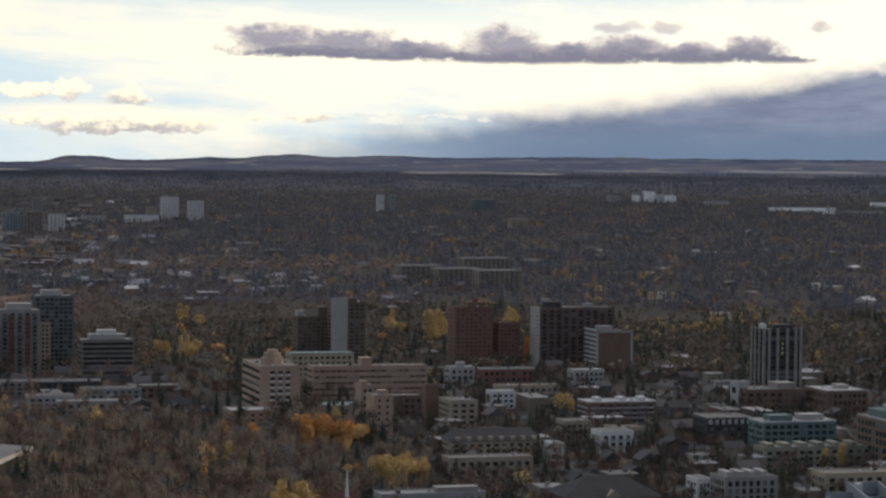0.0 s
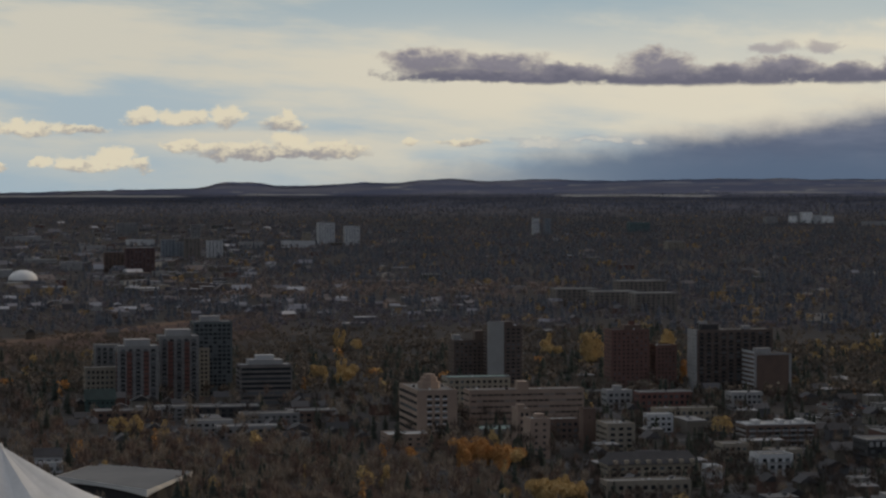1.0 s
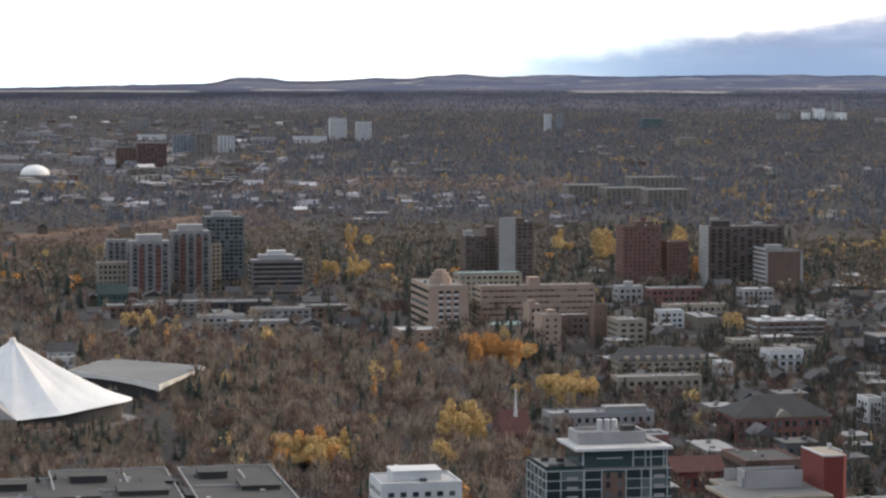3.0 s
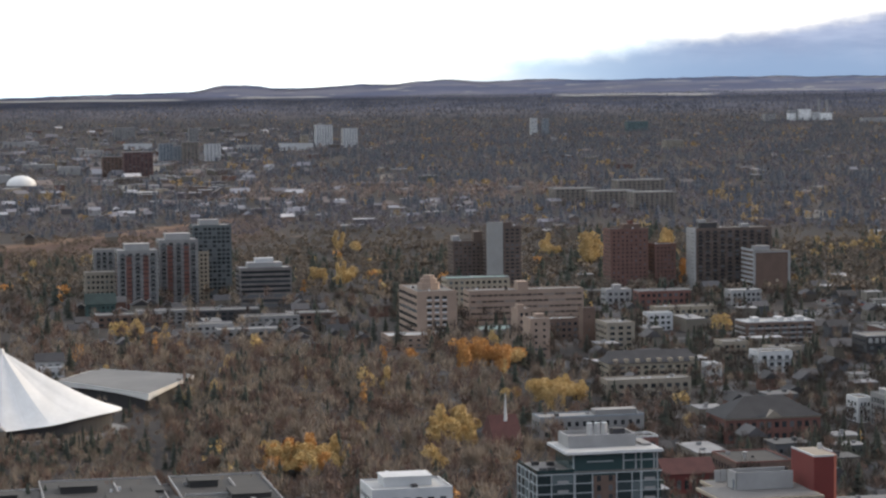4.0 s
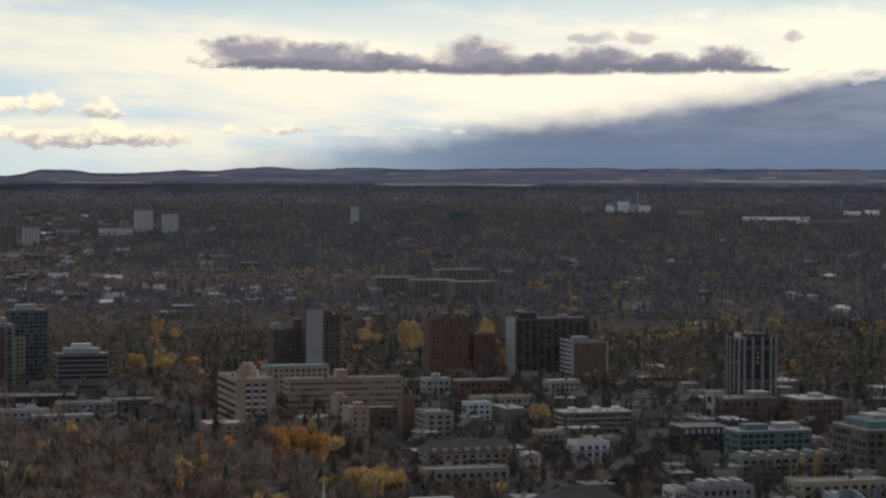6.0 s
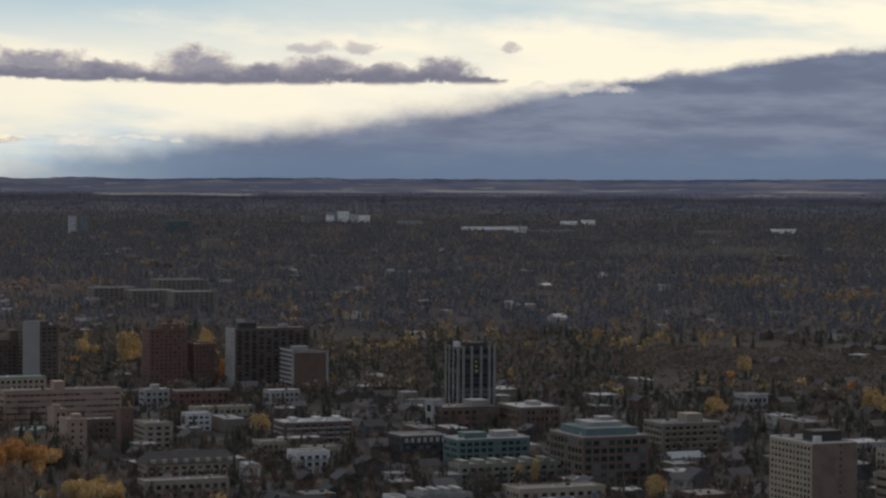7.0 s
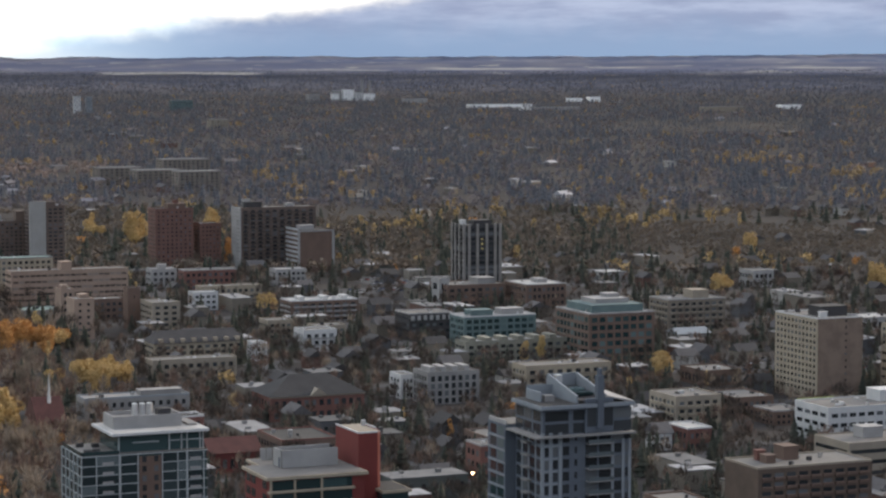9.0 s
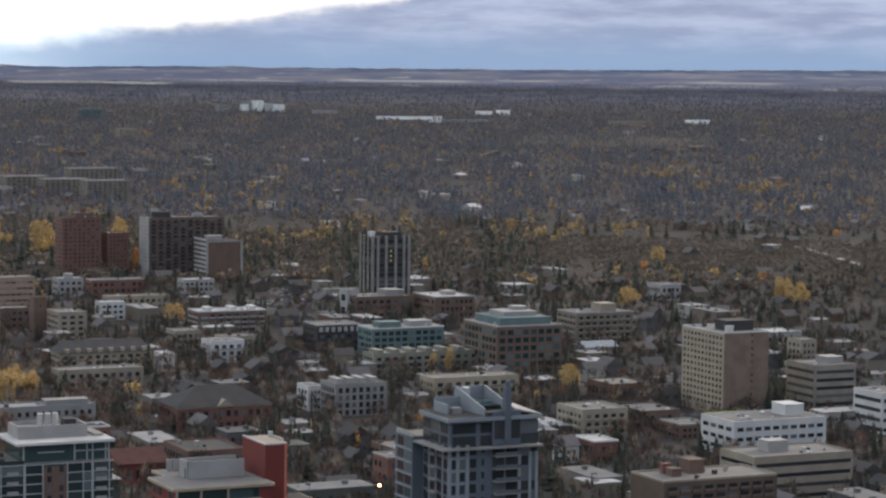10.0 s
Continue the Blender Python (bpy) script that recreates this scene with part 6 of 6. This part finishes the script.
def crown_shape(rng, kind, n, size):
    """Crown of a tree 1 m tall: the kinds differ in outline."""
    if kind == "poplar":
        return joined([quads(rng, n // 4, (rng.uniform(-.05, .05), rng.uniform(-.05, .05), 0.3 + 0.17 * k), (.15 - .012 * k, .15 - .012 * k, .15), size, 0.3) for k in range(4)])
    if kind == "bare":
        return joined([quads(rng, n // 3, (rng.uniform(-.08, .08), rng.uniform(-.08, .08), 0.45 + 0.16 * k), (.20, .20, .24), size * 0.8, 0.75) for k in range(3)])
    lobes = [(rng.uniform(-.2, .2), rng.uniform(-.2, .2), rng.uniform(0.42, 0.78)) for _ in range(5)]
    return joined([quads(rng, n // 5, c, (.2, .2, .18), size) for c in lobes])


def bare_shape(rng, n, thick):
    """A vase of thin upright twigs, 1 m tall."""
    verts, faces = [], []
    for _ in range(n):
        # from the inner crown outward to a rounded outline
        a, e = rng.uniform(0, 6.2832), math.asin(rng.uniform(-0.45, 1.0))
        far, reach = rng.uniform(0.62, 1.0), rng.uniform(0.35, 0.6)
        tip = np.array([0.33 * math.cos(e) * math.cos(a), 0.33 * math.cos(e) * math.sin(a), 0.42 * math.sin(e)]) * far
        near = tip * (1 - reach) + np.array([rng.gauss(0, .035), rng.gauss(0, .035), -rng.uniform(0.02, 0.12)])
        p, q = near + np.array([0, 0, 0.58]), tip + np.array([0, 0, 0.58])
        c = rng.uniform(0, 6.2832)
        w = thick * rng.uniform(0.6, 1.4) * np.array([math.cos(c), math.sin(c), 0])
        k = len(verts)
        verts += [p - w, p + w, q]
        faces.append((k, k + 1, k + 2))
    return verts, faces


def spruce_shape(rng, tiers, sides):
    verts, faces = [], []
    for k in range(tiers):
        z0, z1 = 0.06 + 0.80 * k / tiers, 0.06 + 0.80 * k / tiers + 1.35 / tiers * 0.8
        r = 0.19 * (1 - k / tiers) + 0.02
        top = len(verts)
        verts.append(np.array([0, 0, min(z1, 1.0)]))
        for i in range(sides):
            a = 6.2832 * i / sides + k
            q = r * rng.uniform(0.7, 1.15)
            verts.append(np.array([q * math.cos(a), q * math.sin(a), z0 + rng.uniform(-.02, .02)]))
        for i in range(sides):
            faces.append((top, top + 1 + i, top + 1 + (i + 1) % sides))
    return verts, faces


def stems(rng, limbs):
    bm = bmesh.new()
    tube(bm, (0, 0, -0.02), (0.01, 0, 0.55), 0.018, 0.009, 5)
    for _ in range(limbs):
        z, a, s = rng.uniform(0.2, 0.5), rng.uniform(0, 6.28), rng.uniform(0.1, 0.2)
        tube(bm, (0.005, 0, z), (s * math.cos(a), s * math.sin(a), z + rng.uniform(0.2, 0.42)), 0.007, 0.002, 4)
    return bm


def crown_mesh(name, shape, material):
    me = bpy.data.meshes.new(name)
    me.from_pydata([tuple(v) for v in shape[0]], [], shape[1])
    me.materials.append(material)
    me.update()
    return me


KINDS = {
    "bare": (TAN, "bare grey-brown deciduous tree of the river park"),
    "brown": (BROWN, "brown-leaved deciduous tree of the river park"),
    "golden": (GOLD, "golden-leaved autumn tree among bare ones"),
    "orange": (ORANGE, "orange-leaved autumn tree among bare ones"),
    "street": (STREET, "dark bare street tree between low houses"),
    "spruce": (SPRUCE, "dark green spruce tree among bare ones"),
}
ORDER = ["bare", "brown", "golden", "orange", "spruce", "street"]
MASTERS = {}
for kind, (material, label) in KINDS.items():
    for k in range(4):
        rng = random.Random(17 * k + len(kind) * 101)
        if kind == "spruce":
            shape = spruce_shape(rng, 9, 9)
        elif kind in ("bare", "street"):
            shape = bare_shape(rng, 520, 0.009)
        elif kind == "brown":
            shape = joined([bare_shape(rng, 200, 0.012), crown_shape(rng, "round", 150, 0.026)])
        else:
            shape = crown_shape(rng, "poplar" if k % 2 else "round", 640, 0.032)
        trunk = bpy.data.meshes.new("trunk")
        bm = stems(rng, 0 if kind == "spruce" else 9)
        bm.to_mesh(trunk)
        bm.free()
        trunk.materials.append(BARK)
        MASTERS[kind, k] = (trunk, crown_mesh("crown", shape, material))
COUNT = [0]


def tree(kind, az, dist, tall, rng):
    at, s = site(az, dist)
    ob = tagged(new("tree"), KINDS[kind][1], "tree", "trees of the river park")
    trunk, crown = MASTERS[kind, rng.randrange(4)]
    wide = tall * (rng.uniform(0.95, 1.25) * (0.72 if tall > 19 else 1.0) if kind in ("golden", "orange") else rng.uniform(0.62, 0.95))
    ob.matrix_world = Matrix.Translation(at) @ pose(0, 0, 0, 0, 0, rng.uniform(0, 360)) @ Matrix.Diagonal((wide * s, wide * s, tall * s, 1))
    part("trunk", trunk, None, ob)
    part("crown", crown, None, ob)
    COUNT[0] += 1


SPOTS = np.array(TAKEN)


def free(x, y, pad=1.0):
    return bool(np.all((x - SPOTS[:, 0]) ** 2 + (y - SPOTS[:, 1]) ** 2 > (SPOTS[:, 2] * 0.68 + pad) ** 2))


# room for the golden stands in the park
GLADES = ((-12.95, 1315, 0.6, 48), (-7.1, 962, 1.15, 36), (-3.6, 1040, 0.75, 38), (-2.6, 1305, 0.9, 42), (-1.2, 1165, 0.8, 38))


def cover(az, dist):
    """How thickly trees stand, 0 to 1, and the shares of kinds: bare, brown, golden, orange, spruce."""
    for a0, d0, ra, rd in GLADES:
        if ((az - a0) / ra) ** 2 + ((dist - d0) / rd) ** 2 < 1:
            return 0.0, (1.0, 0.0, 0.0, 0.0, 0.0)
    if (-16.5 < az < -10.4 and 1010 < dist < 1095) or (-13.2 < az < -9.3 and 1095 <= dist < 1180) or (-13.2 < az < -10.2 and 1180 <= dist < 1255):
        return 0.951, (0.45, 0.35, 0.02, 0.0, 0.18)
    if dist < 1420 and az < -0.5 + (dist - 1000) * 0.001 - 2.0 * (dist > 1250):
        return 1.0, (0.46, 0.36, 0.05, 0.015, 0.13)
    if 11.5 < az and 1900 + 14 * abs(az - 16) < dist < 2330:
        return 0.951, (0.62, 0.36, 0.0, 0.0, 0.02, 0.0)
    if 11 < az < 15.6 and 5000 < dist < 6100:
        return 0.951, (0.0, 0.3, 0.0, 0.0, 0.7)
    if az < -8.6 and 3300 < dist < 8200:
        return 0.42, (0.45, 0.25, 0.02, 0.05, 0.30)
    if -14.2 < az < -8.0 and 2150 < dist < 2460 + 82 * (az + 13.5):
        return 0.951, (0.35, 0.62, 0.02, 0.01, 0.0)
    if -8.0 <= az < -0.5 and 2180 < dist < 2700:
        return 1.0, (0.72, 0.26, 0.01, 0.0, 0.02)
    if -9.0 < az < -0.8 and 3180 < dist < 3620 + 60 * math.sin(az * 2):
        return 0.999, (0.22, 0.25, 0.03, 0.55, 0.05)
    if dist < 1750:
        return (1.0, (0.05, 0.15, 0.012, 0.006, 0.34, 0.58)) if az > -5 else (0.5, (0.30, 0.25, 0.03, 0.01, 0.11, 0.3))
    if dist < 2600:
        return 1.0, (0.40, 0.34, 0.06, 0.02, 0.22)
    return (1.0 if dist < 9000 else 0.7), (0.42, 0.20, 0.12, 0.10, 0.50)


# single trees of note: golden stands in the park and by the towers
rng = random.Random(5)
for az, dist, tall, kind in ((-2.9, 1330, 22, "orange"), (-3.4, 1345, 20, "orange"), (-2.3, 1300, 18, "orange"), (-2.0, 1310, 17, "golden"), (-5.2, 1350, 13, "orange"), (-4.6, 1350, 13, "orange"),
                             (-7.5, 985, 16, "orange"), (-7.0, 990, 17, "orange"), (-6.4, 1000, 15, "golden"), (-8.0, 990, 14, "orange"), (-6.9, 960, 12, "golden"), (-10.1, 930, 11, "orange"),
                             (-3.9, 1060, 19, "golden"), (-3.4, 1070, 17, "golden"), (-3.6, 1040, 15, "golden"), (-1.6, 1180, 15, "golden"), (-1.2, 1190, 16, "golden"), (-0.8, 1185, 14, "golden"),
                             (-6.3, 2215, 25, "golden"), (-6.15, 2220, 23, "golden"), (-5.85, 2165, 21, "golden"), (-6.85, 1870, 18, "golden"), (-6.7, 1875, 19, "golden"), (-6.6, 1868, 17, "golden"), (-6.25, 1860, 22, "golden"), (-6.1, 1865, 23, "golden"), (-5.95, 1862, 21, "golden"), (-6.15, 1850, 18, "golden"), (-5.37, 1910, 14, "golden"), (-5.5, 1905, 13, "golden"),  (-1.38, 2150, 22, "golden"), (-1.27, 2170, 24, "golden"), (-1.32, 2140, 18, "golden"), (-1.15, 2120, 18, "golden"), (-0.38, 2030, 34, "golden"), (-0.27, 2035, 37, "golden"), (-0.32, 2020, 30, "golden"), (-0.28, 2015, 22, "golden"), (-0.38, 2010, 20, "golden"), (1.44, 2160, 29, "golden"), (1.52, 2170, 30, "golden"), (1.48, 2150, 24, "golden"), (2.2, 2000, 25, "golden"), (2.3, 2010, 26, "golden"), (1.9, 1850, 24, "orange"),
                             (2.8, 1490, 18, "golden"), (12.1, 1200, 16, "golden"), (12.22, 1200, 16, "golden"), (12.16, 1196, 15, "golden"), (12.16, 1203, 17, "golden"), (13.5, 1634, 18, "golden"), (13.62, 1640, 17, "golden"), (13.45, 1628, 14, "golden"), (14.2, 2000, 20, "golden"), (17.0, 1655, 24, "golden"), (17.15, 1660, 25, "golden"), (17.35, 1650, 22, "golden"), (17.6, 1655, 23, "golden"), (9.3, 1270, 15, "golden"), (8.9, 1260, 13, "golden"),
                             (-11.0, 1480, 18, "golden"), (-11.4, 1500, 16, "golden"), (-2.2, 985, 10, "orange"),
                             (2.2, 1255, 20, "spruce"), (2.9, 1235, 18, "spruce"), (5.1, 1190, 15, "spruce"), (-12.1, 1150, 10, "spruce"), (-11.2, 1160, 12, "spruce"), (-12.5, 1050, 12, "spruce"), (-12.3, 1052, 15, "spruce"), (-12.1, 1045, 16, "spruce"), (-11.95, 1050, 11, "spruce"), (-14.0, 1055, 9, "spruce"), (-13.6, 1052, 8, "spruce")):
    tree(kind, az, dist, tall, rng)
for az, dist, tall, kind, n, spread_az, spread_d in ((-7.1, 985, 14, "golden", 26, 0.9, 14), (-6.9, 975, 11, "golden", 14, 0.8, 8), (-7.2, 978, 12, "orange", 10, 0.8, 10), (-2.6, 1325, 17, "orange", 22, 0.9, 24), (-3.6, 1055, 15, "golden", 22, 0.7, 34), (-1.2, 1180, 14, "golden", 20, 0.85, 30), (-10.9, 1490, 13, "golden", 8, 0.6, 25), (-15.0, 1900, 16, "orange", 10, 1.2, 150)):
    for _ in range(n):
        tree(kind, az + rng.gauss(0, spread_az / 2), dist + rng.gauss(0, spread_d / 2), tall * rng.uniform(0.7, 1.05), rng)
# the near stand of the park, tree by tree
tries = 0
while COUNT[0] < 300 and tries < 4000:
    tries += 1
    az, dist = rng.uniform(-14.5, -0.8), rng.uniform(915, 1290)
    if cover(az, dist)[0] in (0.951, 0.0):
        continue
    at, s = site(az, dist)
    if not free(at.x, at.y, 4):
        continue
    kind = rng.choices(ORDER, (0.50, 0.34, 0.03, 0.005, 0.12, 0.0))[0]
    tree(kind, az, dist, rng.uniform(11, 20) * (0.65 if az < -10.4 and 925 < dist < 1100 else 1.0), rng)

# all other woods, joined by kind
LOW = {}
for kind in KINDS:
    for far in (0, 1, 2):
        for k in range(5):
            r2 = random.Random(900 + 31 * k + 7 * far + len(kind))
            if kind == "spruce":
                LOW[kind, far, k] = spruce_shape(r2, (6, 4, 3)[far], 6)
            elif far and kind in ("bare", "street"):
                LOW[kind, far, k] = bare_shape(r2, 27 if far == 2 else 46, 0.060 if far == 2 else 0.038)
            elif far and kind == "brown":
                LOW[kind, far, k] = joined([bare_shape(r2, 22, 0.046), crown_shape(r2, "round", 10, 0.10)])
            elif far:
                LOW[kind, far, k] = crown_shape(r2, "poplar" if k % 2 else "round", 40, 0.095)
            elif kind in ("bare", "street"):
                LOW[kind, far, k] = bare_shape(r2, 70, 0.018)
            elif kind == "brown":
                LOW[kind, far, k] = joined([bare_shape(r2, 52, 0.019), crown_shape(r2, "round", 30, 0.037)])
            else:
                LOW[kind, far, k] = crown_shape(r2, "poplar" if k % 2 else "round", 130, 0.045)
for key, (v, f) in LOW.items():
    tris = [t for q in f for t in ((q[:3], (q[0], q[2], q[3])) if len(q) == 4 else (q,))]
    LOW[key] = (np.array(v), np.array(tris, dtype=np.int32))
STANDS = {(kind, far): [[], [], 0] for kind in KINDS for far in (0, 1, 2)}


def plant(kind, az, dist, tall, rng):
    at, s = site(az, dist)
    far = 0 if dist < 1720 else (1 if dist < 2500 else 2)
    v, f = LOW[kind, far, rng.randrange(5)]
    store = STANDS[kind, far]
    a = rng.uniform(0, 6.28)
    w = tall * (rng.uniform(1.0, 1.45) * (1.25 if far else 1.0) if kind == "spruce" else (rng.uniform(0.62, 1.0) if far == 0 else rng.uniform(0.85, 1.25))) * s
    ca, sa = math.cos(a) * w, math.sin(a) * w
    out = np.stack([v[:, 0] * ca - v[:, 1] * sa + at.x, v[:, 0] * sa + v[:, 1] * ca + at.y, v[:, 2] * tall * s + at.z], 1)
    store[0].append(out)
    store[1].append(f + store[2])
    store[2] += len(v)


rng = random.Random(11)
dip = 0.36
while dip < 12.6:
    dist = EYE / math.tan(radians(dip))
    gap = 4.7 if dist < 1450 else (6.5 if dist < 2300 else (8.6 if dist < 6000 else 8.6 * dist / 6000))
    step_az = math.degrees(gap / dist)
    az = -17.5 + rng.uniform(0, step_az)
    while az < 21.5:
        a, d = az + rng.uniform(-.4, .4) * step_az, dist * rng.uniform(0.985, 1.015)
        az += step_az
        thick, shares = cover(a, d)
        clump = noise.noise((a * 0.9, d * 0.004, 2.0))
        if rng.random() > thick * (0.85 + 1.1 * clump):
            continue
        at, s = site(a, d)
        if not free(at.x, at.y):
            continue
        gold = noise.noise((a * 1.6, d * 0.004, 8.0))
        shares = (*shares, 0.0) if len(shares) == 5 else shares
        shares = shares if thick == 0.999 else (shares[0], shares[1], shares[2] * (0.06 + 6 * max(0, gold - 0.22)), shares[3] * (0.06 + 6 * max(0, gold - 0.25)), shares[4] * max(0.12, 1 + 2.8 * noise.noise((a * 0.8, d * 0.0022, 31.0))), shares[5])
        kind = rng.choices(ORDER, shares)[0]
        plant(kind, a, d, (rng.uniform(7, 14) if a > -1 else rng.uniform(9, 19)) * (0.45 if thick == 0.951 else (0.65 if a < -10.4 and 925 < d < 1100 else 1.0)) if d < 1750 else (rng.uniform(9, 15) if kind != "spruce" else rng.uniform(9, 18)) * (0.6 if thick == 0.951 else 1.0), rng)
        if thick == 0.951 and 1750 < d < 3000:
            # brush stands close
            for _ in range(3):
                plant(kind, a + rng.gauss(0, 0.5) * step_az, d * rng.uniform(0.99, 1.01), rng.uniform(3.5, 7.0), rng)
    dip *= 1 + (0.0085 if dist < 2300 else 0.011)
# brush and spruces on the lawn before the sports hall
for _ in range(230):
    plant(rng.choices(("bare", "brown", "spruce"), (0.5, 0.4, 0.1))[0], rng.uniform(-16.0, -10.6), rng.uniform(965, 1052), rng.uniform(5, 10), rng)
for _ in range(190):
    plant(rng.choices(("bare", "brown", "spruce"), (0.5, 0.38, 0.12))[0], rng.uniform(-16.2, -11.3), rng.uniform(1052, 1079), rng.uniform(5.5, 9.5), rng)
for _ in range(26):
    plant("spruce", rng.uniform(-14.6, -9.6), rng.uniform(1000, 1060), rng.uniform(7, 13), rng)
for _ in range(60):
    plant(rng.choice(("spruce", "spruce", "bare")), rng.gauss(-9.3, 0.5), rng.uniform(1040, 1200), rng.uniform(8, 15), rng)
# golden stands, each a few trees close together
for _ in range(62):
    az0, d0 = rng.uniform(-16.5, 20.5), 1800 * math.exp(rng.uniform(0, 1.3))
    if cover(az0, d0)[0] == 0.951:
        continue
    kind = "orange" if rng.random() < 0.2 else "golden"
    for _ in range(rng.randrange(2, 8)):
        a, d = az0 + math.degrees(rng.gauss(0, 16) / d0), d0 + rng.gauss(0, 40)
        at, s = site(a, d)
        if free(at.x, at.y):
            plant(kind, a, d, rng.uniform(9, 17), rng)
for az0, d0, n in ((10.5, 2330, 6), (10.85, 2330, 6), (11.5, 2335, 6), (11.9, 2335, 6), (13.3, 2400, 6), (8.2, 2480, 5), (5.0, 2211, 7), (6.0, 2177, 9), (6.3, 2240, 6), (13.5, 3690, 14), (14.2, 3690, 16), (14.8, 3720, 12), (16.7, 2774, 9), (17.1, 2790, 8), (2.7, 3176, 12), (6.6, 2300, 8), (7.3, 2420, 3), (16.4, 3300, 12), (17.0, 3300, 10), (15.2, 3350, 8), (3.4, 2950, 7), (4.4, 2650, 5), (-1.0, 3650, 9), (18.9, 2900, 6)):
    for _ in range(n):
        plant("golden", az0 + rng.gauss(0, 0.27), d0 + rng.gauss(0, 70), rng.uniform(9, 17), rng)
WOODS = {"bare": "bare grey-brown woods in autumn", "brown": "brown-leaved autumn woods", "golden": "golden autumn trees among the woods", "orange": "orange and tan autumn trees among the woods", "spruce": "dark spruce trees among the woods", "street": "dark bare trees between low houses"}
for (kind, far), (vs, fs, n) in STANDS.items():
    if not n:
        continue
    me = bpy.data.meshes.new(("", "grove_", "far_")[far] + kind + "_woods")
    pts, tris = np.concatenate(vs).astype(np.float32), np.concatenate(fs).astype(np.int32)
    me.vertices.add(len(pts))
    me.vertices.foreach_set("co", pts.ravel())
    me.loops.add(3 * len(tris))
    me.loops.foreach_set("vertex_index", tris.ravel())
    me.polygons.add(len(tris))
    me.polygons.foreach_set("loop_start", np.arange(0, 3 * len(tris), 3, dtype=np.int32))
    belt = ({}, {"bare": MIDWOOD, "brown": MIDBROWN, "golden": MIDGOLD}, {"bare": HAZEWOOD, "brown": HAZEBROWN, "spruce": HAZESPRUCE, "golden": HAZEGOLD, "orange": HAZETAN})[far]
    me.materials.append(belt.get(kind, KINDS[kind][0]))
    me.update()
    tagged(new(me.name, me), WOODS[kind] + ("", " beyond the towers", " on the far rise")[far], "woods", kind="stuff")
